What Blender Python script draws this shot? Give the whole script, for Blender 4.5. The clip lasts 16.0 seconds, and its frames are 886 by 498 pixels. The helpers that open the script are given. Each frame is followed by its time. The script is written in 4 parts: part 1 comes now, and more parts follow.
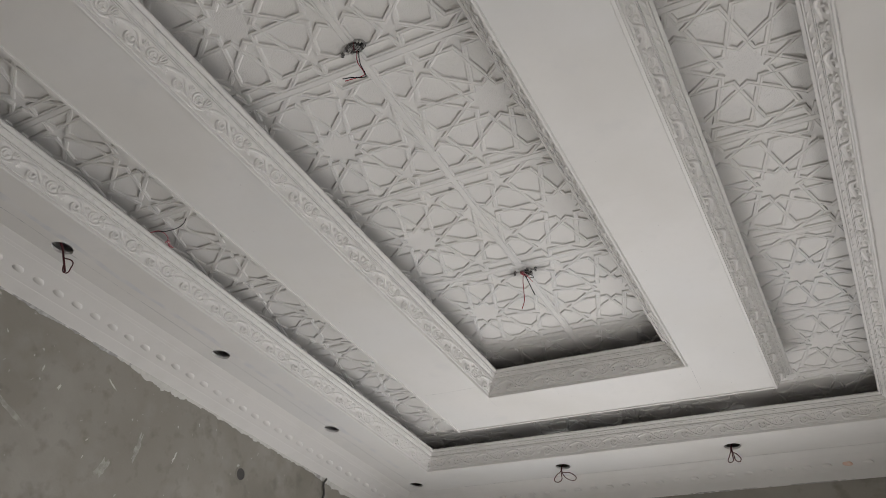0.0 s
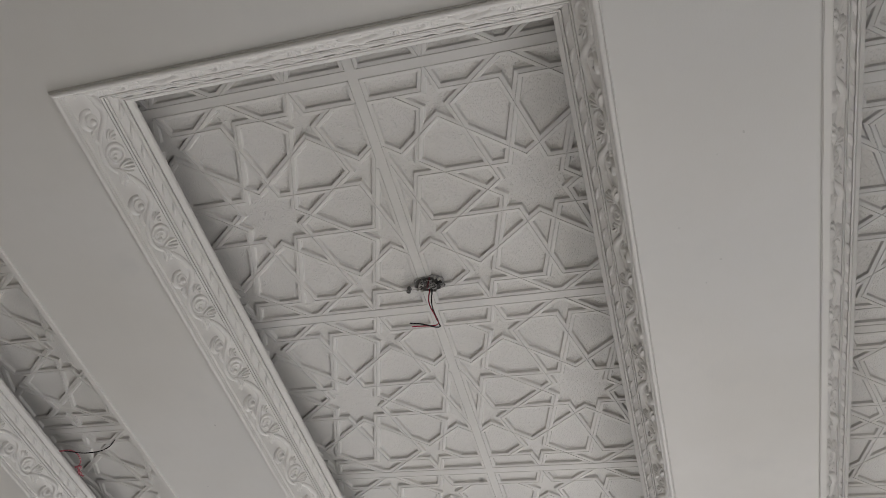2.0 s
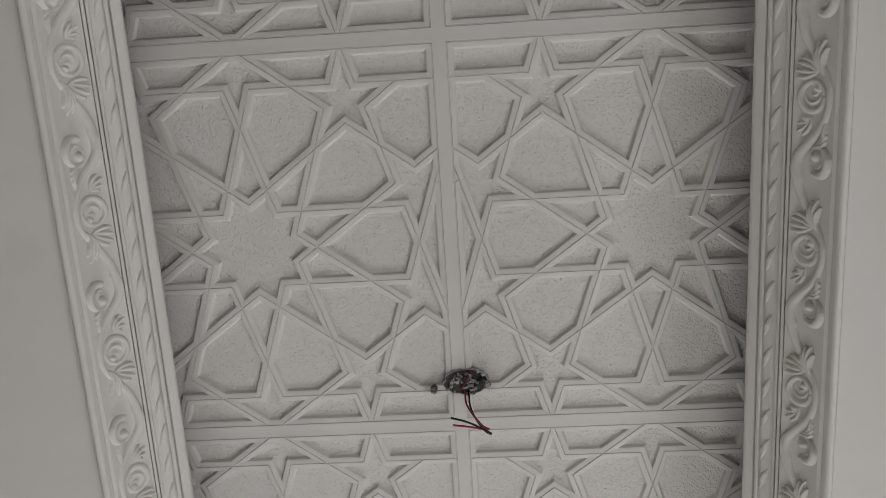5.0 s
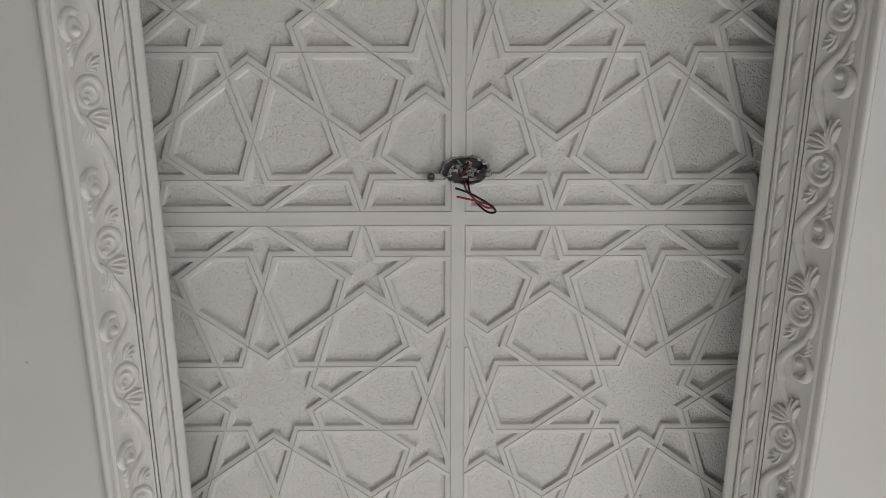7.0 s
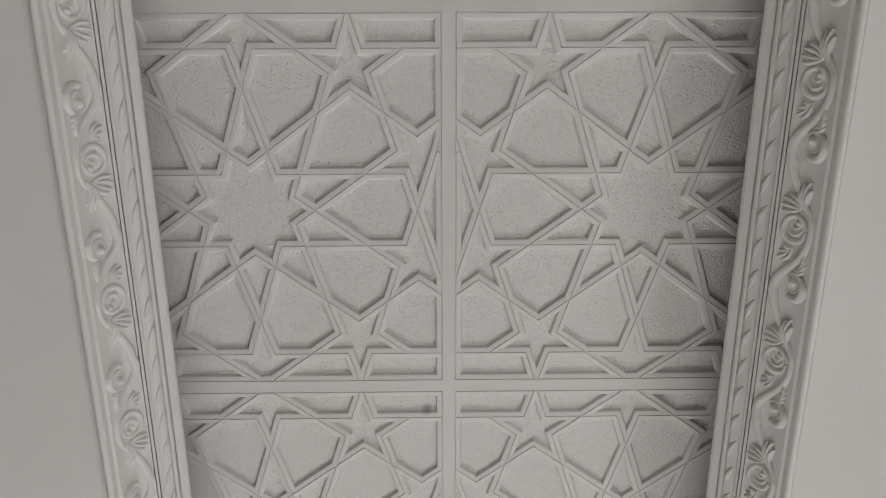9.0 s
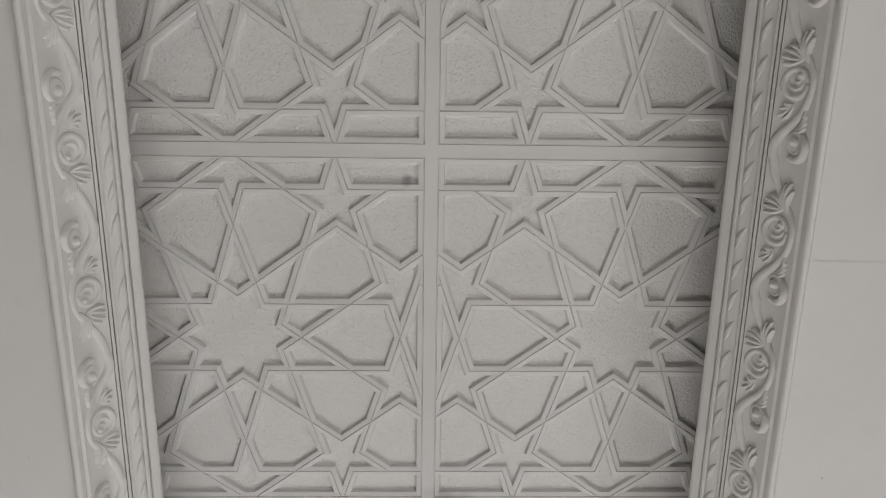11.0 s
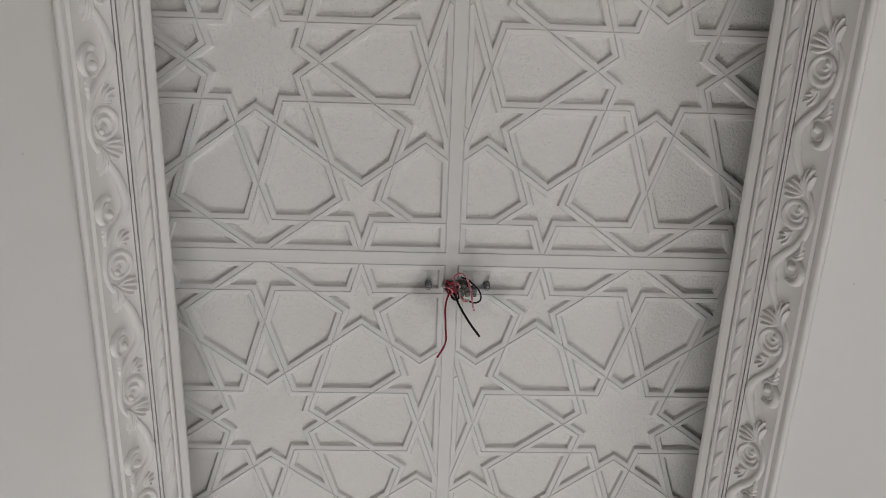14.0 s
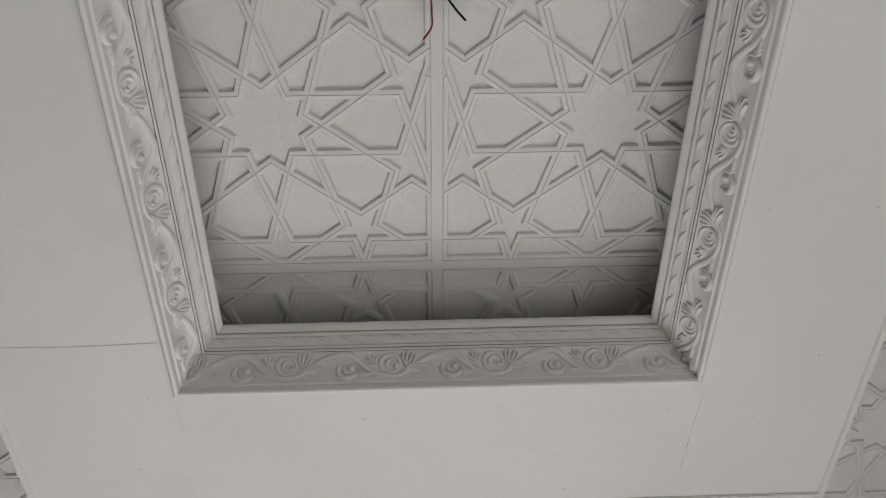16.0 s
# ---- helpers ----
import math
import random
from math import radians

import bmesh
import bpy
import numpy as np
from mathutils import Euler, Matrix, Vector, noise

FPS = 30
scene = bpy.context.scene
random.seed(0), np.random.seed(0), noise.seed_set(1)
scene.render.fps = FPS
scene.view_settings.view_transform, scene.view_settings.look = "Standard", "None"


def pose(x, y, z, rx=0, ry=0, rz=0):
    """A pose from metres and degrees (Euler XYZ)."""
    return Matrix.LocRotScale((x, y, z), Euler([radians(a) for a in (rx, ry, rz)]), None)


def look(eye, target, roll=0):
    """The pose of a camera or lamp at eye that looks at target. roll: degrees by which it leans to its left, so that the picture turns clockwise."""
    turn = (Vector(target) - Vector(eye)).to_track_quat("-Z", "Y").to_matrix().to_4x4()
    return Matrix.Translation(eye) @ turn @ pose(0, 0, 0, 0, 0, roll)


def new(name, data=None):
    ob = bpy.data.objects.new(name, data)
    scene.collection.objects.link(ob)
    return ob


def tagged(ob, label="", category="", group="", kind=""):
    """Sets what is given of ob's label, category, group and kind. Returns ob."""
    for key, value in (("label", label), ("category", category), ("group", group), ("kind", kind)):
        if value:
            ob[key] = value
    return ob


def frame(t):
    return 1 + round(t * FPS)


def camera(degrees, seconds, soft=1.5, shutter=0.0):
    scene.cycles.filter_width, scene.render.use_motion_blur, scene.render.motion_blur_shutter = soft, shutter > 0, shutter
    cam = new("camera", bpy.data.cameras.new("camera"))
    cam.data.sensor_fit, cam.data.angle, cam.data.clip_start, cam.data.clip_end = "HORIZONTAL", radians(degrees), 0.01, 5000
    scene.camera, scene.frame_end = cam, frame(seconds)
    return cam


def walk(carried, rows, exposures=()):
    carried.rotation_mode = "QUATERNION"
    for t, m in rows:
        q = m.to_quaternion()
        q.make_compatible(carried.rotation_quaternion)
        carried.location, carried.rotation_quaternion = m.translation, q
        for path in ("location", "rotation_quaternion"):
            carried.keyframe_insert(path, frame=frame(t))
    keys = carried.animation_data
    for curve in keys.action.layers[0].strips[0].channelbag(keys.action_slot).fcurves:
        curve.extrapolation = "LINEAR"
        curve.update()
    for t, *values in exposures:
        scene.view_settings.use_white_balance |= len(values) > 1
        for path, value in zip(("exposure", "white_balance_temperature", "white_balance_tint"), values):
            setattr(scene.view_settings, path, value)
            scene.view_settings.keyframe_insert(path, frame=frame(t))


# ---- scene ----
cam = camera(58.4, 16.0, soft=0.9)
PATH = [
    (0, (1.142, -0.706, 1.097), (0.298, 0.685, 2.259), 5.3),
    (0.2, (1.096, -0.722, 1.22), (0.268, 0.652, 2.414), 6.1),
    (0.5, (1.062, -0.776, 1.38), (0.242, 0.55, 2.634), 8.4),
    (1, (0.947, -0.779, 1.506), (0.176, 0.445, 2.887), 12.0),
    (1.5, (0.795, -0.635, 1.594), (0.118, 0.506, 3.09), 14.6),
    (2, (0.552, -0.534, 1.61), (0.004, 0.567, 3.187), 14.3),
    (2.5, (0.337, -0.505, 1.667), (-0.079, 0.555, 3.311), 13.2),
    (3, (0.208, -0.305, 1.693), (-0.076, 0.562, 3.473), 10.8),
    (5.3, (0.053, 0.066, 1.858), (-0.046, 0.515, 3.805), 9.5),
    (5.5, (0.056, 0.089, 1.867), (-0.032, 0.545, 3.812), 8.1),
    (6, (0.026, 0.167, 1.865), (-0.009, 0.624, 3.812), 2.7),
    (6.5, (-0.016, 0.236, 1.854), (-0.011, 0.747, 3.787), -1.3),
    (7, (-0.037, 0.3, 1.844), (-0.013, 0.877, 3.758), -2.5),
    (7.5, (-0.07, 0.345, 1.831), (0.002, 0.975, 3.728), -6.4),
    (8, (-0.073, 0.392, 1.819), (-0.016, 1.048, 3.707), -4.5),
    (8.5, (-0.042, 0.48, 1.813), (-0.016, 1.124, 3.706), -2.0),
    (9, (-0.021, 0.574, 1.832), (-0.001, 1.206, 3.729), -2.1),
    (9.5, (0.006, 0.653, 1.841), (-0.003, 1.281, 3.74), 0.5),
    (10, (-0.013, 0.799, 1.831), (-0.004, 1.366, 3.749), -0.6),
    (12.5, (0.0, 1.151, 1.825), (0.083, 1.709, 3.744), -7.7),
    (13, (0.006, 1.207, 1.835), (0.039, 1.812, 3.741), -2.4),
    (13.5, (-0.031, 1.289, 1.837), (0.018, 1.918, 3.735), -3.0),
    (14, (-0.068, 1.364, 1.818), (0.017, 2.032, 3.701), -5.6),
    (14.5, (-0.088, 1.464, 1.79), (0.034, 2.16, 3.662), -8.4),
    (15, (-0.045, 1.504, 1.763), (0.039, 2.306, 3.593), -5.0),
    (15.5, (-0.042, 1.512, 1.741), (0.032, 2.443, 3.51), -4.3),
    (16, (-0.042, 1.524, 1.706), (0.027, 2.611, 3.383), -4.2),
]
walk(cam, [(t, look(eye, target, roll)) for t, eye, target, roll in PATH],
     exposures=[(0.0, 0.03), (1.0, -0.03), (2.5, -0.05), (5.5, -0.02), (7.0, 0.01), (8.0, -0.02), (10.0, -0.09), (13.0, -0.20), (14.5, -0.22), (16.0, -0.27)])

# ---- world and light ----
world = bpy.data.worlds.new("world")
scene.world = world
world.use_nodes = True
wn = world.node_tree
sky = wn.nodes.new("ShaderNodeTexSky")
sky.sky_type, sky.sun_disc = "NISHITA", False
sky.sun_elevation, sky.sun_rotation = radians(45), radians(82)
wn.links.new(sky.outputs[0], wn.nodes["Background"].inputs[0])
wn.nodes["Background"].inputs[1].default_value = 0.12


def lamp(name, kind, m, energy, **more):
    data = bpy.data.lights.new(name, kind)
    data.energy = energy
    for key, value in more.items():
        if key == "size":
            data.shape, data.size, data.size_y = "RECTANGLE", value[0], value[1]
        elif key == "color":
            data.color = value
        elif key == "angle":
            data.angle = value
    ob = new(name, data)
    ob.matrix_basis = m
    return ob


SUN = lamp("sun", "SUN", look((7.0, 1.5, 7.0), (0.0, 0.5, 0.0)), 4.5, color=(1, 0.95, 0.88), angle=radians(0.6))
# daylight in the openings of the unglazed room
lamp("window_light_far", "AREA", look((-0.25, 4.08, 1.05), (-0.2, 1.0, 1.15)), 45, size=(1.7, 1.3), color=(1.0, 0.99, 1.0))
lamp("window_light_side", "AREA", look((2.0, 1.1, 1.00), (0.0, 1.1, 1.1)), 23, size=(2.6, 1.3), color=(0.99, 0.99, 1.015))

# ---- materials ----


def material(name, base, rough, noises=(), bumps=(), metallic=0.0, spec=0.4, stains=(), dots=None):
    """base colour varied by (scale, amount, colour) noises; bumps: (scale, strength, distance, detail)."""
    mat = bpy.data.materials.new(name)
    mat.use_nodes = True
    nt = mat.node_tree
    bsdf = nt.nodes["Principled BSDF"]
    bsdf.inputs["Roughness"].default_value = rough
    bsdf.inputs["Metallic"].default_value = metallic
    bsdf.inputs["Specular IOR Level"].default_value = spec
    geo = nt.nodes.new("ShaderNodeNewGeometry")
    colour = None
    rgb = nt.nodes.new("ShaderNodeRGB")
    rgb.outputs[0].default_value = (*base, 1)
    colour = rgb.outputs[0]
    for scale, low, high, other, amount in noises:
        tex = nt.nodes.new("ShaderNodeTexNoise")
        tex.inputs["Scale"].default_value, tex.inputs["Detail"].default_value = scale, 5
        nt.links.new(geo.outputs["Position"], tex.inputs["Vector"])
        ramp = nt.nodes.new("ShaderNodeMapRange")
        ramp.inputs["From Min"].default_value, ramp.inputs["From Max"].default_value = low, high
        ramp.inputs["To Max"].default_value = amount
        nt.links.new(tex.outputs["Fac"], ramp.inputs["Value"])
        mix = nt.nodes.new("ShaderNodeMix")
        mix.data_type = "RGBA"
        nt.links.new(ramp.outputs[0], mix.inputs[0])
        nt.links.new(colour, mix.inputs[6])
        mix.inputs[7].default_value = (*other, 1)
        colour = mix.outputs[2]
    for centre, reach, other, amount in stains:
        far = nt.nodes.new("ShaderNodeVectorMath")
        far.operation = "DISTANCE"
        far.inputs[1].default_value = centre
        nt.links.new(geo.outputs["Position"], far.inputs[0])
        cloud = nt.nodes.new("ShaderNodeTexNoise")
        cloud.inputs["Scale"].default_value, cloud.inputs["Detail"].default_value = 26, 6
        nt.links.new(geo.outputs["Position"], cloud.inputs["Vector"])
        ragged = nt.nodes.new("ShaderNodeMath")
        ragged.operation = "MULTIPLY_ADD"
        ragged.inputs[1].default_value = reach * 1.6
        nt.links.new(cloud.outputs["Fac"], ragged.inputs[0])
        nt.links.new(far.outputs["Value"], ragged.inputs[2])
        fade = nt.nodes.new("ShaderNodeMapRange")
        fade.inputs["From Min"].default_value, fade.inputs["From Max"].default_value = reach * 1.0, reach * 1.75
        fade.inputs["To Min"].default_value, fade.inputs["To Max"].default_value = amount, 0.0
        nt.links.new(ragged.outputs[0], fade.inputs["Value"])
        mix = nt.nodes.new("ShaderNodeMix")
        mix.data_type = "RGBA"
        nt.links.new(fade.outputs[0], mix.inputs[0])
        nt.links.new(colour, mix.inputs[6])
        mix.inputs[7].default_value = (*other, 1)
        colour = mix.outputs[2]
    nt.links.new(colour, bsdf.inputs["Base Color"])
    last = None
    for scale, strength, distance, detail in bumps:
        tex = nt.nodes.new("ShaderNodeTexNoise")
        tex.inputs["Scale"].default_value, tex.inputs["Detail"].default_value = scale, detail
        nt.links.new(geo.outputs["Position"], tex.inputs["Vector"])
        bump = nt.nodes.new("ShaderNodeBump")
        bump.inputs["Strength"].default_value, bump.inputs["Distance"].default_value = strength, distance
        nt.links.new(tex.outputs["Fac"], bump.inputs["Height"])
        if last:
            nt.links.new(last, bump.inputs["Normal"])
        last = bump.outputs[0]
    if dots:
        # scattered droplets
        scale, strength, distance, share = dots
        cell = nt.nodes.new("ShaderNodeTexVoronoi")
        cell.inputs["Scale"].default_value = scale
        nt.links.new(geo.outputs["Position"], cell.inputs["Vector"])
        dome = nt.nodes.new("ShaderNodeMapRange")
        dome.interpolation_type = "SMOOTHSTEP"
        dome.inputs["From Min"].default_value, dome.inputs["From Max"].default_value = 0.05, 0.55
        dome.inputs["To Min"].default_value, dome.inputs["To Max"].default_value = 1.0, 0.0
        nt.links.new(cell.outputs["Distance"], dome.inputs["Value"])
        apart = nt.nodes.new("ShaderNodeSeparateColor")
        nt.links.new(cell.outputs["Color"], apart.inputs[0])
        keep = nt.nodes.new("ShaderNodeMath")
        keep.operation = "GREATER_THAN"
        keep.inputs[1].default_value = 1 - share
        nt.links.new(apart.outputs[0], keep.inputs[0])
        tall = nt.nodes.new("ShaderNodeMath")
        tall.operation = "MULTIPLY"
        nt.links.new(dome.outputs[0], tall.inputs[0])
        nt.links.new(keep.outputs[0], tall.inputs[1])
        bump = nt.nodes.new("ShaderNodeBump")
        bump.inputs["Distance"].default_value = distance
        # thicker paint fills the stipple towards the north end
        where = nt.nodes.new("ShaderNodeSeparateXYZ")
        nt.links.new(geo.outputs["Position"], where.inputs[0])
        paint = nt.nodes.new("ShaderNodeMapRange")
        paint.inputs["From Min"].default_value, paint.inputs["From Max"].default_value = 0.9, 2.0
        paint.inputs["To Min"].default_value, paint.inputs["To Max"].default_value = strength, strength * 0.4
        nt.links.new(where.outputs[1], paint.inputs["Value"])
        nt.links.new(paint.outputs[0], bump.inputs["Strength"])
        nt.links.new(tall.outputs[0], bump.inputs["Height"])
        if last:
            nt.links.new(last, bump.inputs["Normal"])
        last = bump.outputs[0]
    if last:
        nt.links.new(last, bsdf.inputs["Normal"])
    return mat


DUST = [((0.01, 0.535, 3.0), 0.070, (0.60, 0.595, 0.585), 0.8), ((-0.042, 0.53, 3.0), 0.020, (0.45, 0.445, 0.435), 0.7), ((0.045, 0.525, 3.0), 0.022, (0.5, 0.49, 0.48), 0.7),
        ((0.016, 1.84, 3.0), 0.085, (0.50, 0.495, 0.485), 0.9), ((-0.045, 1.848, 3.0), 0.040, (0.40, 0.395, 0.385), 0.8), ((0.066, 1.848, 3.0), 0.032, (0.44, 0.435, 0.425), 0.8),
        ((-0.036, 1.244, 3.005), 0.012, (0.30, 0.30, 0.29), 0.9)]
WHITE = (0.745, 0.728, 0.708)
plaster = material("white_gypsum_paint", WHITE, 0.62,
                   [(2.1, 0.42, 0.72, (0.665, 0.645, 0.61), 0.75), (0.9, 0.45, 0.7, (0.70, 0.70, 0.70), 0.8), (38, 0.5, 0.8, (0.70, 0.69, 0.66), 0.35), (6.5, 0.62, 0.75, (0.62, 0.62, 0.62), 0.3)],
                   [(9, 0.25, 0.01, 2), (260, 0.12, 0.002, 3)], stains=DUST)
stipple = material("stippled_gypsum", (0.74, 0.723, 0.703), 0.68,
                   [(2.6, 0.45, 0.75, (0.68, 0.665, 0.63), 0.6)],
                   [(170, 0.35, 0.004, 2.0)], stains=DUST, dots=(235, 0.6, 0.0014, 1.0))
casting = material("gypsum_casting", (0.75, 0.733, 0.713), 0.5,
                   [(7, 0.5, 0.8, (0.66, 0.645, 0.61), 0.5)], [(120, 0.12, 0.002, 3)])
render_coat = material("grey_cement_render", (0.27, 0.252, 0.22), 0.9,
                       [(0.8, 0.42, 0.62, (0.19, 0.176, 0.148), 0.8), (4.5, 0.5, 0.7, (0.36, 0.345, 0.315), 0.6), (1.6, 0.4, 0.7, (0.34, 0.322, 0.29), 0.8), (14, 0.55, 0.75, (0.15, 0.14, 0.12), 0.5), (23, 0.70, 0.76, (0.6, 0.59, 0.56), 0.7)],
                       [(6, 0.4, 0.02, 4), (90, 0.3, 0.004, 4)])
screed = material("pale_floor_tile", (0.56, 0.545, 0.52), 0.6, [(1.5, 0.4, 0.7, (0.4, 0.38, 0.35), 0.7)], [(60, 0.2, 0.004, 4)])
steel = material("galvanised_steel", (0.30, 0.295, 0.29), 0.45, [(170, 0.42, 0.6, (0.06, 0.06, 0.06), 0.9), (260, 0.6, 0.72, (0.62, 0.61, 0.6), 0.7)], [(140, 0.4, 0.003, 3)], metallic=0.4)
foil = material("torn_grey_cover", (0.38, 0.375, 0.37), 0.5, [(75, 0.52, 0.66, (0.08, 0.08, 0.08), 0.9), (160, 0.55, 0.7, (0.6, 0.59, 0.57), 0.7)], [(110, 0.6, 0.004, 3)], metallic=0.35)
dark_void = material("dark_board", (0.09, 0.085, 0.08), 0.9, [(12, 0.4, 0.7, (0.05, 0.05, 0.05), 0.7)])
# dark grey puts the shade of the recess into the board's colour
shade_board = material("recess_shade_board", (0.17, 0.16, 0.15), 0.9, [(9, 0.4, 0.7, (0.11, 0.105, 0.1), 0.7)])
red_pvc = material("red_cable_sheath", (0.33, 0.012, 0.035), 0.45, [(200, 0.66, 0.8, (0.55, 0.25, 0.26), 0.4)])
pink_pvc = material("paint_dusted_red_sheath", (0.46, 0.12, 0.15), 0.5, [(160, 0.5, 0.66, (0.72, 0.58, 0.57), 0.8)])
black_pvc = material("black_cable_sheath", (0.008, 0.008, 0.009), 0.7, [(200, 0.68, 0.82, (0.25, 0.25, 0.25), 0.4)])
maroon_pvc = material("dark_red_cable_sheath", (0.085, 0.016, 0.02), 0.45, [(150, 0.6, 0.8, (0.3, 0.15, 0.15), 0.5)])
putty = material("white_putty", (0.60, 0.59, 0.56), 0.85, [(30, 0.5, 0.7, (0.5, 0.49, 0.46), 0.6)], [(45, 0.6, 0.01, 4)])
stain_red = material("orange_stained_gypsum", (0.72, 0.5, 0.40), 0.7, [(60, 0.45, 0.7, (0.76, 0.68, 0.62), 0.8)])
# grey of the smear, with the cornice's shadow put into its colour
smear_shade = material("grey_smear_and_shade", (0.34, 0.33, 0.325), 0.8, [(45, 0.4, 0.7, (0.68, 0.67, 0.65), 0.8)])
ground_mat = material("bare_ground", (0.34, 0.31, 0.26), 0.95, [(0.4, 0.4, 0.7, (0.25, 0.23, 0.2), 0.8)])

# ---- mesh helpers ----


def mesh_of(name, verts, faces, mats, smooth=False, index=None):
    me = bpy.data.meshes.new(name)
    me.from_pydata([tuple(v) for v in verts], [], faces)
    for m in mats if isinstance(mats, (list, tuple)) else [mats]:
        me.materials.append(m)
    if index is not None:
        me.polygons.foreach_set("material_index", index)
    if smooth:
        me.polygons.foreach_set("use_smooth", [True] * len(me.polygons))
    me.update()
    return me


def part(name, me, parent=None, label=""):
    ob = new(name, me)
    if parent:
        ob.parent = parent
    if label:
        ob["label"] = label
    return ob


class Build:
    """Collects vertices and faces of one mesh."""

    def __init__(self):
        self.v, self.f, self.m = [], [], []

    def add(self, verts, faces, mat=0):
        o = len(self.v)
        self.v += [tuple(p) for p in verts]
        self.f += [tuple(o + i for i in f) for f in faces]
        self.m += [mat] * len(faces)

    def box(self, x0, y0, z0, x1, y1, z1, mat=0):
        vs = [(x, y, z) for z in (z0, z1) for y in (y0, y1) for x in (x0, x1)]
        self.add(vs, [(0, 2, 3, 1), (4, 5, 7, 6), (0, 1, 5, 4), (2, 6, 7, 3), (0, 4, 6, 2), (1, 3, 7, 5)], mat)

    def mesh(self, name, mats, smooth=False):
        return mesh_of(name, self.v, self.f, mats, smooth, self.m)


def structure(name, b, mats, label, category="", smooth=False):
    return tagged(new(name, b.mesh(name, mats, smooth)), label, category or name.split("_")[0], kind="structure")


# ---- plan, in metres ----
TILE, TZ = 0.6, 3.0                                   # square relief tiles and their face
IN_X, IN_Y0, IN_Y1, ISLE_Z = 0.491, -0.147, 2.547, 2.81   # opening in the island
OUT_W, OUT_X, OUT_Y0, OUT_Y1 = -0.824, 0.808, -0.48, 2.880           # outer edge of the island
PER_X, PER_Y0, PER_Y1, PER_Z = 1.300, -0.96, 3.372, 2.81  # opening in the lower border
WALL_X, WALL_Y0, WALL_Y1 = 1.88, -1.54, 3.96
CORN_IN, CORN_Z = 0.275, 2.735                         # reach of the cornice and its foot on the wall

# ---- relief tile ----


def tile_faces():
    """Star rosette of ten points in a square: the closed fields between the straps."""
    d = 0.0568
    phi3 = d * 4.236
    gap = 0.652 * d
    b = 0.289
    segs = [((-b, -b), (b, -b)), ((b, -b), (b, b)), ((b, b), (-b, b)), ((-b, b), (-b, -b))]

    def clip(p, q):
        t0, t1 = 0.0, 1.0
        for a in (0, 1):
            dd = q[a] - p[a]
            for sgn in (1, -1):
                den, num = sgn * dd, b - sgn * p[a]
                if abs(den) < 1e-12:
                    if num < 0:
                        return None
                elif den > 0:
                    t1 = min(t1, num / den)
                else:
                    t0 = max(t0, num / den)
        if t1 - t0 < 1e-6:
            return None
        return tuple(tuple(p[a] + t * (q[a] - p[a]) for a in (0, 1)) for t in (t0, t1))

    for k in range(10):
        th = radians(18 + 36 * k)
        n, t = (math.cos(th), math.sin(th)), (-math.sin(th), math.cos(th))
        for dist, pieces in ((d, ((0.7265 * d, 4.129 * d), (4.129 * d + gap, 5.830 * d))),
                             (phi3, ((gap / 2, 2.427 * d), (2.427 * d + gap, 9 * d)))):
            for sg in (1, -1):
                if dist == d and (k, sg) in ((0, 1), (4, -1), (5, 1), (9, -1), (2, 1), (2, -1), (7, 1), (7, -1)):
                    pieces_here = pieces[:1]                 # stops short of the joint band
                elif dist == phi3 and (k, sg) in ((1, 1), (3, -1), (6, 1), (8, -1), (0, -1), (9, 1), (4, 1), (5, -1)):
                    pieces_here = ((gap / 2, 9 * d),)        # runs on to the joint band
                else:
                    pieces_here = pieces
                for s0, s1 in pieces_here:
                    s = clip([dist * n[i] + sg * s0 * t[i] for i in (0, 1)], [dist * n[i] + sg * s1 * t[i] for i in (0, 1)])
                    if s:
                        segs.append(s)
    # cut all pieces where they cross
    nodes = {}

    def node(p):
        key = (round(p[0] / 0.0012), round(p[1] / 0.0012))
        for dx in (0, -1, 1):
            for dy in (0, -1, 1):
                if (key[0] + dx, key[1] + dy) in nodes:
                    return (key[0] + dx, key[1] + dy)
        nodes[key] = p
        return key

    edges = set()
    for i, (p, q) in enumerate(segs):
        ts = [0.0, 1.0]
        px, py, qx, qy = p[0], p[1], q[0] - p[0], q[1] - p[1]
        ln = math.hypot(qx, qy)
        for j, (r, s) in enumerate(segs):
            if i == j:
                continue
            sx, sy = s[0] - r[0], s[1] - r[1]
            den = qx * sy - qy * sx
            if abs(den) < 1e-9:
                continue
            u = ((r[0] - px) * sy - (r[1] - py) * sx) / den
            w = ((r[0] - px) * qy - (r[1] - py) * qx) / den
            e, e2 = 0.0015 / ln, 0.0015 / math.hypot(sx, sy)
            if -e < u < 1 + e and -e2 < w < 1 + e2:
                ts.append(min(1, max(0, u)))
        ks = [node((px + u * qx, py + u * qy)) for u in sorted(ts)]
        for a, c in zip(ks, ks[1:]):
            if a != c:
                edges.add((a, c))
                edges.add((c, a))
    around = {}
    for a, c in edges:
        around.setdefault(a, []).append(c)
    # drop loose ends
    loose = True
    while loose:
        loose = [a for a, cs in around.items() if len(cs) == 1]
        for a in loose:
            if around.get(a):
                c = around[a][0]
                around[c].remove(a)
            around.pop(a, None)
    for a, cs in around.items():
        cs.sort(key=lambda c: math.atan2(nodes[c][1] - nodes[a][1], nodes[c][0] - nodes[a][0]))
    done, faces = set(), []
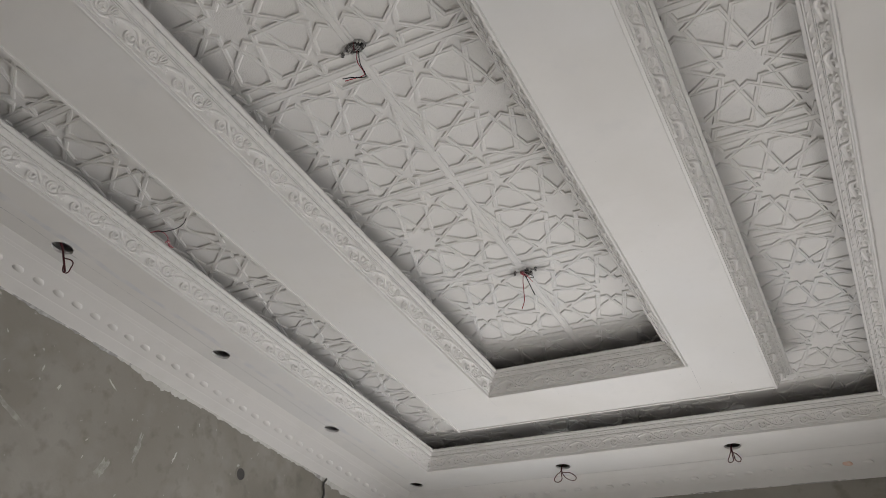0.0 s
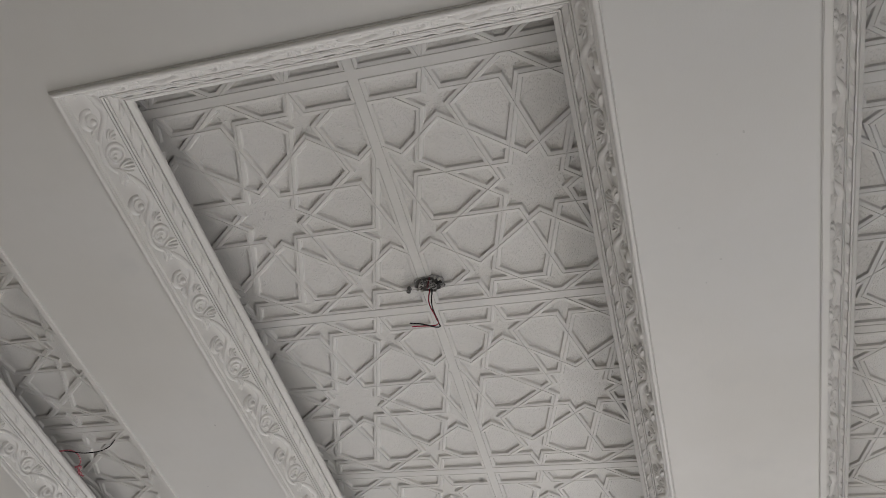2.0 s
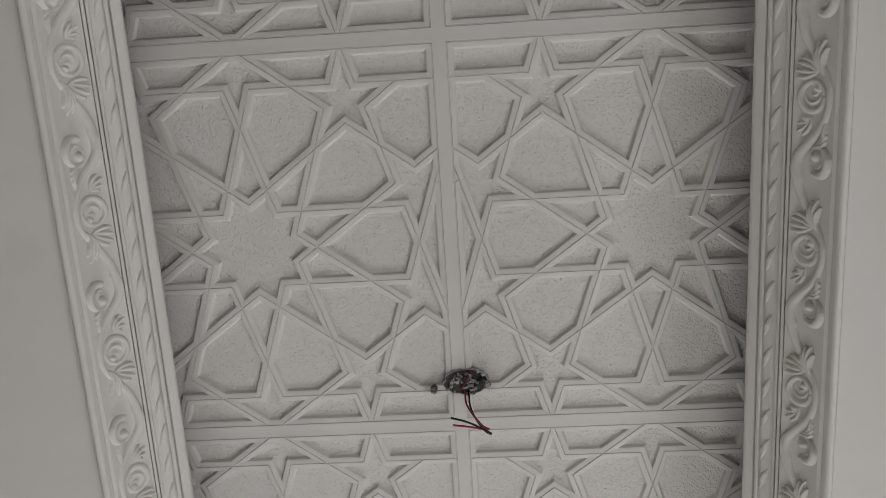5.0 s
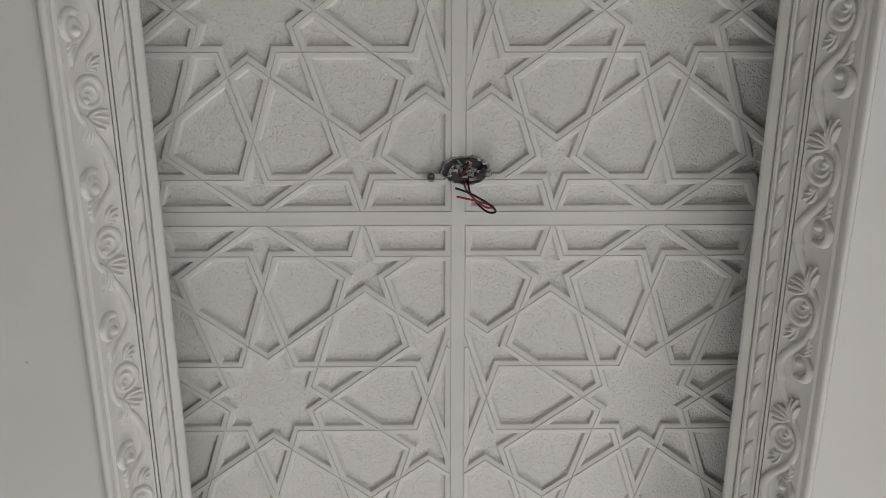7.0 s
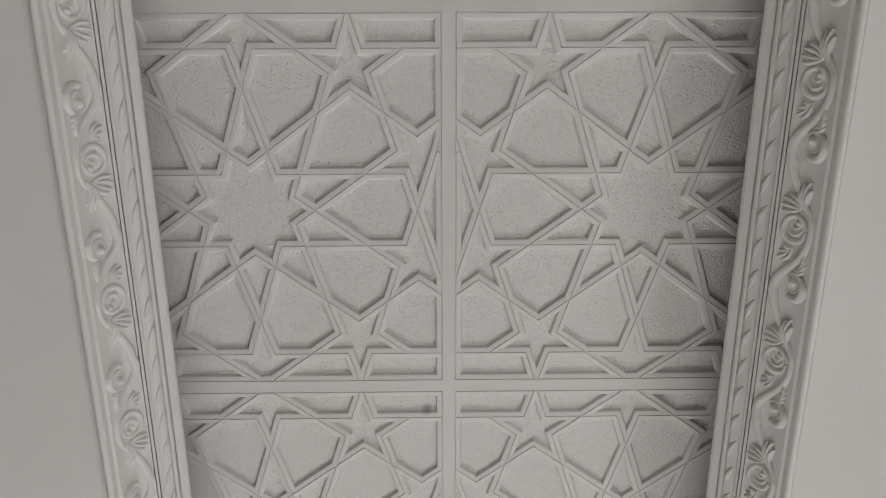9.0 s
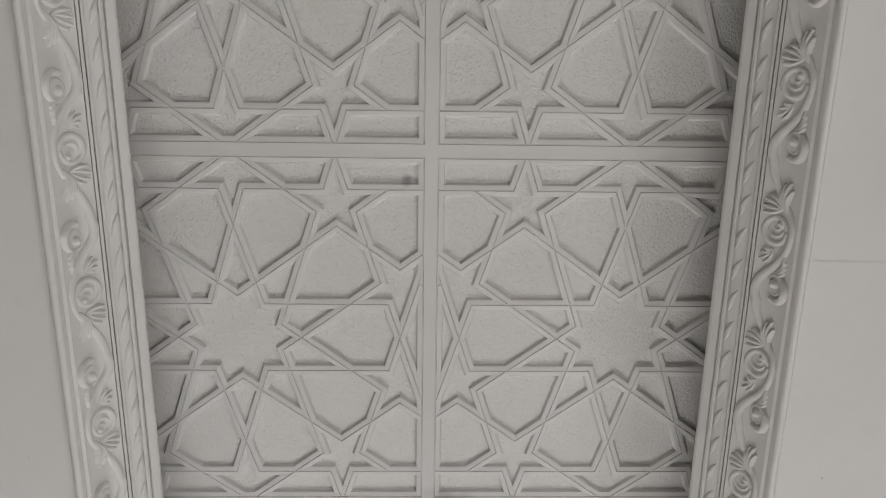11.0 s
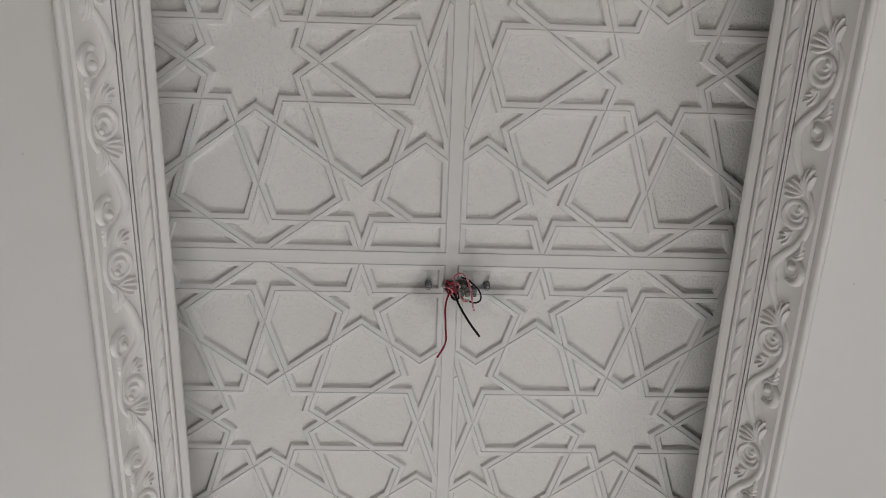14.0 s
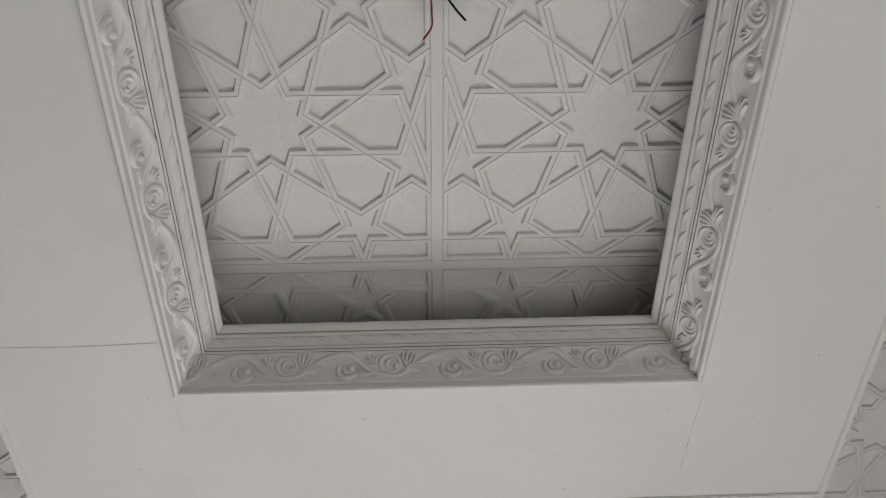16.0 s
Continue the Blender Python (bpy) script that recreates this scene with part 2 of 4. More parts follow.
    for a in around:
        for c in around[a]:
            if (a, c) in done:
                continue
            loop, u, w = [], a, c
            while (u, w) not in done:
                done.add((u, w))
                loop.append(nodes[u])
                cs = around[w]
                u, w = w, cs[(cs.index(u) - 1) % len(cs)]
            area = sum(p[0] * q[1] - p[1] * q[0] for p, q in zip(loop, loop[1:] + loop[:1])) / 2
            if area > 1e-5:
                faces.append(loop)
    return faces


def simplify(loop):
    out = []
    for i, p in enumerate(loop):
        a, c = loop[i - 1], loop[(i + 1) % len(loop)]
        cross = (p[0] - a[0]) * (c[1] - p[1]) - (p[1] - a[1]) * (c[0] - p[0])
        if abs(cross) > 2e-3 * math.dist(a, p) * math.dist(p, c):
            out.append(p)
    return out


FIELDS = [simplify(f) for f in tile_faces()]


def shrink(loop, e, edges):
    """The loop's edges moved inwards by e, as (edge number, start of the edge); edges that vanish drop out. None: nothing is left."""
    n = len(loop)
    lines = []
    for i in range(n):
        p, q = loop[i], loop[(i + 1) % n]
        ln = math.dist(p, q)
        dx, dy = (q[0] - p[0]) / ln, (q[1] - p[1]) / ln
        lines.append((p[0] - dy * e, p[1] + dx * e, dx, dy))
    edges = list(edges)
    while len(edges) > 2:
        out = []
        for i, k in enumerate(edges):
            a, c = lines[edges[i - 1]], lines[k]
            den = a[2] * c[3] - a[3] * c[2]
            if abs(den) < 1e-6:
                return None
            u = ((c[0] - a[0]) * c[3] - (c[1] - a[1]) * c[2]) / den
            out.append((a[0] + u * a[2], a[1] + u * a[3]))
        m = len(edges)
        spans = [(out[(i + 1) % m][0] - out[i][0]) * lines[k][2] + (out[(i + 1) % m][1] - out[i][1]) * lines[k][3] for i, k in enumerate(edges)]
        least = min(range(m), key=lambda i: spans[i])
        if spans[least] > 2e-5:
            return list(zip(edges, out))
        edges.pop(least)
    return None


# cross-section of a strap from its middle line: (distance, depth), the last one is the field
STRAP = ((0.0, 0.0014), (0.0003, 0.0014), (0.0010, -0.0006), (0.0050, -0.0002), (0.0078, 0.0003), (0.0084, 0.0010), (0.0101, 0.0060), (0.0109, 0.0065))


def tile_mesh():
    """Vertices (z upwards into the ceiling from the strap face at 0), faces, material index."""
    b = Build()
    for loop in FIELDS:
        for share in (1.0, 0.9, 0.8, 0.7, 0.55, 0.4, 0.28, 0.18):
            rings, edges = [], range(len(loop))
            for e, z in STRAP:
                ring = shrink(loop, share * e, edges)
                if not ring:
                    break
                rings.append(ring)
                edges = [edge for edge, p in ring]
            if len(rings) == len(STRAP):
                break
        else:
            rings = [list(enumerate(loop))]
        area = sum(p[0] * q[1] - p[1] * q[0] for p, q in zip(loop, loop[1:] + loop[:1])) / 2
        if area < 1.2e-4:
            rings = [list(enumerate(loop))]      # slivers stay flat
        for k in range(len(rings) - 1):
            outer, inner = rings[k], rings[k + 1]
            zo, zi = STRAP[k][1], STRAP[k + 1][1]
            if share < 0.5:
                zo, zi = zo * 0.55, zi * 0.55
            kept = {edge: i for i, (edge, p) in enumerate(inner)}
            m, o = len(inner), len(b.v)
            b.v += [(*p, zo) for edge, p in outer] + [(*p, zi) for edge, p in inner]
            n = len(outer)
            for i, (edge, p) in enumerate(outer):
                j = (i + 1) % n
                if edge in kept:
                    b.f.append((o + i, o + n + kept[edge], o + n + (kept[edge] + 1) % m, o + j))
                else:
                    later = next(outer[(i + d) % n][0] for d in range(1, n + 1) if outer[(i + d) % n][0] in kept)
                    b.f.append((o + i, o + n + kept[later], o + j))
                b.m.append(0)
        last = [p for edge, p in rings[-1]]
        z = STRAP[-1][1] * (0.55 if share < 0.5 else 1.0) if len(rings) > 1 else 0.0
        b.add([(*p, z) for p in last], [tuple(range(len(last)))[::-1]], 1 if len(rings) > 1 else 0)
    # the flat joint band round the tile, between two scored lines
    q, r = 0.289, 0.3
    sq = lambda e, z: [(-e, -e, z), (e, -e, z), (e, e, z), (-e, e, z)]
    vs = sq(q, 0.0014) + sq(q + 0.0005, 0.0014) + sq(q + 0.0013, -0.0008) + sq(r - 0.0040, -0.0006) + sq(r, -0.0005)
    b.add(vs, [(k * 4 + i, k * 4 + 4 + i, k * 4 + 4 + (i + 1) % 4, k * 4 + (i + 1) % 4)[::-1] for k in range(4) for i in range(4)])
    return b


ROSETTE = tile_mesh()
ceil = Build()
places = [(sx * 0.3, -0.9 + 0.6 * k) for k in range(8) for sx in (-1, 1)]
places += [(1.05, -1.315 + 0.6 * k) for k in range(9)] + [(-1.05, -1.17 + 0.6 * k) for k in range(9)]
for x, y in places:
    dz = random.uniform(-0.00015, 0.00015)
    o = len(ceil.v)
    ceil.v += [(x + p[0], y + p[1], TZ + p[2] + dz) for p in ROSETTE.v]
    ceil.f += [tuple(o + i for i in f) for f in ROSETTE.f]
    ceil.m += ROSETTE.m
ceil.box(-2.03, -1.69, TZ + 0.012, 2.03, 4.11, TZ + 0.15)
for sx in (-1, 1):
    ceil.box(min(sx * 0.601, sx * 0.749), -1.5, TZ, max(sx * 0.601, sx * 0.749), 3.9, TZ + 0.013)
structure("ceiling", ceil, [plaster, stipple], "white gypsum ceiling tiles with relief of ten-pointed stars", "ceiling")

# ---- lowered bands ----


def band(name, x0, y0, x1, y1, ix0, iy0, ix1, iy1, z, thick, holes, label):
    """A flat rectangular ring with round holes through it."""
    b = Build()
    r = 0.0425
    strips = [(x0, y0, ix0, y1), (ix1, y0, x1, y1), (ix0, iy1, ix1, y1), (ix0, y0, ix1, iy0)]

    def slab(a0, b0, a1, b1):
        if a1 - a0 > 1e-4 and b1 - b0 > 1e-4:
            b.box(a0, b0, z, a1, b1, z + thick)

    for a0, b0, a1, b1 in strips:
        mine = sorted([h for h in holes if a0 < h[0] < a1 and b0 < h[1] < b1], key=lambda h: h[1] if b1 - b0 > a1 - a0 else h[0])
        tall = b1 - b0 > a1 - a0
        cur = b0 if tall else a0
        for hx, hy in mine:
            e = 0.07
            c0, c1 = (hx - e, hy - e), (hx + e, hy + e)
            if tall:
                slab(a0, cur, a1, c0[1]), slab(a0, c0[1], c0[0], c1[1]), slab(c1[0], c0[1], a1, c1[1])
                cur = c1[1]
            else:
                slab(cur, b0, c0[0], b1), slab(c0[0], b0, c1[0], c0[1]), slab(c0[0], c1[1], c1[0], b1)
                cur = c1[0]
            n = 32
            vs = []
            for zz in (z, z + thick):
                for i in range(n):
                    an = 2 * math.pi * i / n + math.pi / 4
                    rr = r * (1 + 0.03 * math.sin(3 * an + hx * 7) + 0.015 * math.sin(9 * an))
                    cx, cy = math.cos(an), math.sin(an)
                    sc = e / max(abs(cx), abs(cy))
                    vs += [(hx + rr * cx, hy + rr * cy, zz), (hx + sc * cx, hy + sc * cy, zz)]
            fs = []
            for i in range(n):
                j = (i + 1) % n
                fs += [(2 * i, 2 * i + 1, 2 * j + 1, 2 * j), (2 * n + 2 * i, 2 * n + 2 * j, 2 * n + 2 * j + 1, 2 * n + 2 * i + 1), (2 * i, 2 * j, 2 * n + 2 * j, 2 * n + 2 * i)]
            b.add(vs, fs)
        if tall:
            slab(a0, cur, a1, b1)
        else:
            slab(cur, b0, a1, b1)
    return structure(name, b, plaster, label, "ceiling")


band("ceiling_island", OUT_W, OUT_Y0, OUT_X, OUT_Y1, -IN_X, IN_Y0, IN_X, IN_Y1, ISLE_Z, 0.012, [],
     "smooth white gypsum board frame hung below the star tiles")
HOLES = [(-1.506, 0.766), (-1.500, 1.705), (-1.501, 2.633), (-1.489, 3.571), (-0.477, 3.536), (0.485, 3.518)]
band("ceiling_border", -WALL_X, WALL_Y0, WALL_X, WALL_Y1, -PER_X, PER_Y0, PER_X, PER_Y1, PER_Z, 0.012, HOLES,
     "white gypsum board border with round downlight holes")
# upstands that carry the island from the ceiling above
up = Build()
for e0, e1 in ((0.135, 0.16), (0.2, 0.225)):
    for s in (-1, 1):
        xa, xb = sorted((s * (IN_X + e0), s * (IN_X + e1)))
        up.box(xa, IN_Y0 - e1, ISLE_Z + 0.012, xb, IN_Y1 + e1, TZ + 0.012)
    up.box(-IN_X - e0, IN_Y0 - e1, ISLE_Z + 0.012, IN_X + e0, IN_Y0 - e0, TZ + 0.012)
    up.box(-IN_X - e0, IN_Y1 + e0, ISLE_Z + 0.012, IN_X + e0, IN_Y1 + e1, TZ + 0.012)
# coloured dark to deepen the shade behind the moulding
structure("ceiling_upstand", up, shade_board, "grey board upstand carrying the island, darkened for the shade of the recess", "ceiling")

# ---- crown mouldings ----
# profile: (reach away from the board's edge, height above the board)
# the cove is a smooth hollow from the outer roll to the fillets
COVE = [(0.0128 + 0.0302 * t - 0.0050 * math.sin(math.pi * t), 0.0075 + 0.0500 * t + 0.0058 * math.sin(math.pi * t)) for t in [k / 13 for k in range(14)]]
ROLL = [(0.0030 + 0.0052 * math.cos(radians(a)), -0.0032 + 0.0052 * math.sin(radians(a))) for a in range(205, 386, 20)]
PROFILE = [(-0.0042, 0.012), (-0.0042, -0.0030), (-0.0030, -0.0046), (-0.0016, -0.0030)] + ROLL + [(0.0084, 0.0030), (0.0080, 0.0064)] + COVE
FACE = COVE               # field of the scrolls
PROFILE += [(0.0415, 0.0618), (0.0452, 0.0568), (0.0477, 0.0598), (0.0455, 0.0657), (0.0492, 0.0612), (0.0513, 0.0648)]
ROPE = [(0.0490, 0.0712), (0.0545, 0.0740), (0.0605, 0.0800), (0.0638, 0.0856)]     # field of the leaf drops
PROFILE += ROPE + [(0.0641, 0.0808), (0.0666, 0.0814), (0.0682, 0.0848), (0.0664, 0.0903), (0.0706, 0.0867), (0.0780, 0.0935), (0.0795, 0.0965), (0.0790, 0.1020), (0.0730, 0.1030), (0.0400, 0.0740), (0.0040, 0.0200)]


def along(line, v):
    """The point at the share v of a polyline, and its normal towards the room."""
    ls = [math.dist(a, c) for a, c in zip(line, line[1:])]
    want, i = v * sum(ls), 0
    while i < len(ls) - 1 and want > ls[i]:
        want -= ls[i]
        i += 1
    a, c = line[i], line[i + 1]
    t = want / ls[i]
    tx, tz = (c[0] - a[0]) / ls[i], (c[1] - a[1]) / ls[i]
    return a[0] + t * (c[0] - a[0]), a[1] + t * (c[1] - a[1]), tz, -tx


FACE_W = sum(math.dist(a, c) for a, c in zip(FACE, FACE[1:]))
PERIOD = 0.195


def strokes(grid_s, grid_v, shapes):
    """Height of a carved relief over a grid: each shape is (points, radii, height), a rounded stroke; the highest one shows."""
    top = np.zeros(grid_s.shape)
    for pts, radii, height in shapes:
        pts, radii = np.array(pts, float), np.array(radii, float)
        n = len(pts)
        if n > 2:            # smooth the line through its points
            t = np.linspace(0, n - 1, 8 * (n - 1) + 1)
            k = np.clip(np.floor(t).astype(int), 0, n - 2)
            f = (t - k)[:, None]
            p0, p1, p2, p3 = pts[np.maximum(k - 1, 0)], pts[k], pts[k + 1], pts[np.minimum(k + 2, n - 1)]
            line = 0.5 * (2 * p1 + (p2 - p0) * f + (2 * p0 - 5 * p1 + 4 * p2 - p3) * f ** 2 + (3 * p1 - p0 - 3 * p2 + p3) * f ** 3)
        else:
            t = np.linspace(0, n - 1, 14)
            line = np.stack([np.interp(t, range(n), pts[:, j]) for j in (0, 1)], 1)
        rad = np.interp(t, range(n), radii)
        tall = np.zeros(grid_s.shape)
        for (x, y), r in zip(line, rad):
            d = ((grid_s - x) ** 2 + (grid_v - y) ** 2) / (r * r)
            tall = np.maximum(tall, np.where(d < 1, r * np.sqrt(np.maximum(0, 1 - d)), 0))
        top = np.maximum(top, tall * height * 1.25)
    return top


def lens(x0, y0, x1, y1, r, bow=0.0):
    """A pointed leaf from its root to its tip."""
    nx, ny = -(y1 - y0) * bow, (x1 - x0) * bow
    at = [(x0 + (x1 - x0) * t + nx * math.sin(math.pi * t), y0 + (y1 - y0) * t + ny * math.sin(math.pi * t)) for t in (0, 0.25, 0.5, 0.75, 1)]
    return at, [r * 0.34, r * 0.66, r * 0.85, r * 0.92, r * 0.55], 1.6


def arc(x, y, r0, r1, a0, a1, w0, w1, w2, height=0.8):
    """A curl round (x, y) from one angle to another, thick in the middle."""
    n = 9
    at = [(x + (r0 + (r1 - r0) * i / n) * math.cos(radians(a0 + (a1 - a0) * i / n)), y + (r0 + (r1 - r0) * i / n) * math.sin(radians(a0 + (a1 - a0) * i / n))) for i in range(n + 1)]
    return at, [np.interp(i / n, (0, 0.5, 1), (w0, w1, w2)) for i in range(n + 1)], height


def carve(shapes, length, width, step, stretch=1.0):
    """Vertices (s, v, height) and faces of one repeat; shapes are drawn in millimetres."""
    ns, nv = round(length / step), round(width / step)
    ss, vv = np.meshgrid(np.linspace(0, length, ns + 1), np.linspace(0, width, nv + 1), indexing="ij")
    every = [([(p[0] * stretch + k * length * 1000, p[1]) for p in pts], radii, height) for pts, radii, height in shapes for k in (-1, 0, 1)]
    hh = strokes(ss * 1000, vv * 1000, every) / 1000
    idx = np.arange((ns + 1) * (nv + 1)).reshape(ns + 1, nv + 1)
    up = hh > 0
    keep = up[:-1, :-1] | up[1:, :-1] | up[1:, 1:] | up[:-1, 1:]
    faces = np.stack([idx[:-1, :-1], idx[1:, :-1], idx[1:, 1:], idx[:-1, 1:]], -1)[keep]
    used = np.unique(faces)
    back = np.zeros(idx.size, int)
    back[used] = np.arange(len(used))
    rows = np.stack([ss.ravel(), vv.ravel(), np.where(up, hh - 0.0002, -0.0012).ravel()], 1)[used]
    return rows, back[faces]


def scroll_shapes():
    """One repeat of the running scroll in millimetres: a waved stem, two volutes and fans of leaves."""
    out = []
    crest = [(-22, 51), (-8, 55), (6, 52.5), (18, 44), (33, 29), (48, 18), (66, 11), (84, 10), (98, 14), (110, 22), (122, 33), (138, 43), (152, 49), (164, 52)]
    out.append((crest, [6.6, 6.8, 6.6, 6.0, 5.6, 5.4, 5.0, 4.6, 3.8, 3.6, 4.6, 5.6, 6.3, 6.6], 0.72))
    # open volute under the crest
    out.append(arc(0, 24, 18, 16, 15, -205, 2.0, 6.4, 4.4, 0.95))
    out.append(arc(2, 25, 9.5, 9.5, -50, -215, 0.8, 2.9, 1.4, 1.3))
    out.append(([(6.5, 27), (8, 29)], [6.6, 5.6], 1.15))
    out.append(arc(6, 26, 11.5, 13.0, 85, -70, 1.4, 3.2, 1.8, 0.95))
    for k in range(4):
        out.append(lens(20 + 2.5 * k, 31 - 2.2 * k, 25 + 6.8 * k, 12 - 1.0 * k + 0.6 * k * k, 2.9, -0.18))
    out.append(([(3, 25), (4, 26)], [14, 13], 0.12))
    # fan above the falling stem
    for x, y in ((32, 48), (37, 54), (46, 53), (53, 49)):
        out.append(lens(52, 37 + (y - 48) * 0.3, x, y, 3.0, 0.15))
    # closed volute in the trough of the stem
    out.append(arc(77, 35, 16.5, 18, -95, -330, 3.0, 5.0, 3.2, 0.9))
    out.append(arc(77, 35, 18, 16, 30, -80, 3.2, 4.2, 2.6, 0.9))
    out.append(arc(80, 34, 11.0, 9.5, 70, 250, 1.0, 3.3, 1.6, 1.5))
    out.append(arc(84, 33, 5.5, 5, 85, 250, 0.8, 2.2, 1.2, 1.9))
    out.append(([(87, 30), (85.5, 27.5)], [4.4, 3.6], 1.4))
    out.append(([(78, 35), (80, 34)], [15, 14], 0.12))
    # fan rising behind the closed volute
    for x, y, e in ((100, 55.5, 0.10), (108.5, 57, 0.04), (117, 55.5, -0.06), (122.5, 50.5, -0.16)):
        out.append(lens(105.5, 30, x, y, 3.7, e))
    # long leaves lying along the stem
    for x, y, e in ((131, 36.5, -0.10), (138, 30.5, -0.12), (140, 21.5, -0.16), (131, 17.5, -0.14)):
        out.append(lens(101, 20, x, y, 4.0, -e))
    return out


SCROLLS = scroll_shapes()
ROPE_W = sum(math.dist(a, c) for a, c in zip(ROPE, ROPE[1:]))
DROPS = [([(3, 15.5), (10, 14.2), (19, 11.5), (27, 8.6), (36, 4.5)], [0.6, 3.2, 4.9, 3.7, 0.5], 0.62), ([(1, 16.6), (12, 12.0), (30, 7.2)], [0.6, 1.1, 0.5], 3.0)]
RELIEF = {fine: (carve(SCROLLS, PERIOD, FACE_W, 0.0011 if fine else 0.0023, 1.048), carve(DROPS, 0.0465, ROPE_W, 0.0012 if fine else 0.0024)) for fine in (True, False)}


def moulding(name, x0, y0, x1, y1, z, inward, label, crests=(None, None, None, None)):
    """A crown moulding round a rectangle; inward: it climbs towards the rectangle's middle. crests: where on each side an open volute sits."""
    g = 1 if inward else -1
    corners = [(x0, y0, 1, 1), (x1, y0, -1, 1), (x1, y1, -1, -1), (x0, y1, 1, -1)]
    b = Build()
    n = len(PROFILE)
    # the outer one has no roll below the board
    vs = [(cx + sx * g * r, cy + sy * g * r, z + (h if inward else max(h, -0.0045))) for cx, cy, sx, sy in corners for r, h in PROFILE]
    fs = []
    for c in range(4):
        d = (c + 1) % 4
        for i in range(n):
            j = (i + 1) % n
            fs.append((c * n + i, c * n + j, d * n + j, d * n + i) if inward else (c * n + j, c * n + i, d * n + i, d * n + j))
    b.add(vs, fs)
    thing = structure(name, b, casting, label, "moulding")
    ends = [(x0, y0, x1, y0), (x1, y0, x1, y1), (x1, y1, x0, y1), (x0, y1, x0, y0)]
    for (ax, ay, bx, by), crest in zip(ends, crests):
        ln = math.hypot(bx - ax, by - ay)
        ux, uy = (bx - ax) / ln, (by - ay) / ln
        nx, ny = -uy * g, ux * g                      # from the edge towards the climb
        fine = name == "trim_inner"
        for kind, unit, period, line in (("scroll_relief", RELIEF[fine][0], PERIOD, FACE), ("leaf_drop_relief", RELIEF[fine][1], 0.0465, ROPE)):
            width = sum(math.dist(a, c) for a, c in zip(line, line[1:]))
            first = 0.02
            if crest is not None and kind == "scroll_relief":
                first = (ln - ((crest - ax) * ux if abs(ux) > 0.5 else (crest - ay) * uy) - 0.015 * period) % period
            first -= 2 * period
            far = ln + (0 if inward else 0.1)
            rows, quads = unit
            place = {v: along(line, min(1, max(0, v / width))) for v in np.unique(rows[:, 1])}
            r, zz, er, ez = np.array([place[v] for v in rows[:, 1]]).T
            lo = (r if inward else -r) + 0.001      # cut at the mitre
            verts, faces = [], []
            u = 0
            while first + u * period < far:
                start = first + u * period
                u += 1
                if start + period < (0.005 if inward else -0.09):
                    continue
                at = start + rows[:, 0]
                h = np.where((at < lo) | (at > ln - lo), -0.002, rows[:, 2])
                at = ln - np.clip(at, lo, ln - lo)
                rr, hh = r + er * h, z + zz + ez * h
                faces.append(quads + sum(map(len, verts)))
                verts.append(np.stack([ax + ux * at + nx * rr, ay + uy * at + ny * rr, hh], 1))
            quads = np.concatenate(faces)
            me = mesh_of(kind, np.concatenate(verts).tolist(), (quads if g < 0 else quads[:, ::-1]).tolist(), casting, True)
            part(kind, me, thing)
    return thing


moulding("trim_inner", -IN_X, IN_Y0, IN_X, IN_Y1, ISLE_Z, True, "white gypsum crown moulding with running scrolls round the star panel",
         (None, 0.576, -0.367, 0.710))
moulding("trim_outer", OUT_W, OUT_Y0, OUT_X, OUT_Y1, ISLE_Z, False, "white gypsum crown moulding on the island's outer edge")
moulding("trim_border", -PER_X, PER_Y0, PER_X, PER_Y1, PER_Z, True, "white gypsum crown moulding edging the lowered border")

# ---- walls and floor ----


def wall(name, axis, at, thick, lo, hi, opening, label):
    """A wall in the plane axis = at, with one opening (lo, hi, sill, head)."""
    b = Build()

    def block(a, c, z0, z1):
        if axis == "x":
            b.box(min(at, at + thick), a, z0, max(at, at + thick), c, z1)
        else:
            b.box(a, min(at, at + thick), z0, c, max(at, at + thick), z1)

    if opening:
        a, c, z0, z1 = opening
        block(lo, a, 0, TZ + 0.01), block(c, hi, 0, TZ + 0.01), block(a, c, 0, z0), block(a, c, z1, TZ + 0.01)
    else:
        block(lo, hi, 0, TZ + 0.01)
    return structure(name, b, render_coat, label, "wall")


wall("wall_west", "x", -WALL_X, -0.15, WALL_Y0 - 0.15, WALL_Y1 + 0.15, None, "bare grey cement wall with white paint splashes")
wall("wall_east", "x", WALL_X, 0.15, WALL_Y0 - 0.15, WALL_Y1 + 0.15, (-0.2, 2.4, 0.35, 1.65), "bare grey cement wall")
wall("wall_north", "y", WALL_Y1, 0.15, -WALL_X, WALL_X, (-1.1, 0.6, 0.4, 1.7), "bare grey cement wall below the cornice")
wall("wall_south", "y", WALL_Y0, -0.15, -WALL_X, WALL_X, None, "bare grey cement wall")
fl = Build()
fl.box(-2.03, -1.69, -0.1, 2.03, 4.11, 0)
structure("floor", fl, screed, "pale dusty floor", "floor")
gr = Build()
gr.add([(-400, -400, -0.6), (400, -400, -0.6), (400, 400, -0.6), (-400, 400, -0.6)], [(0, 1, 2, 3)])
structure("ground", gr, ground_mat, "bare ground outside", "ground")

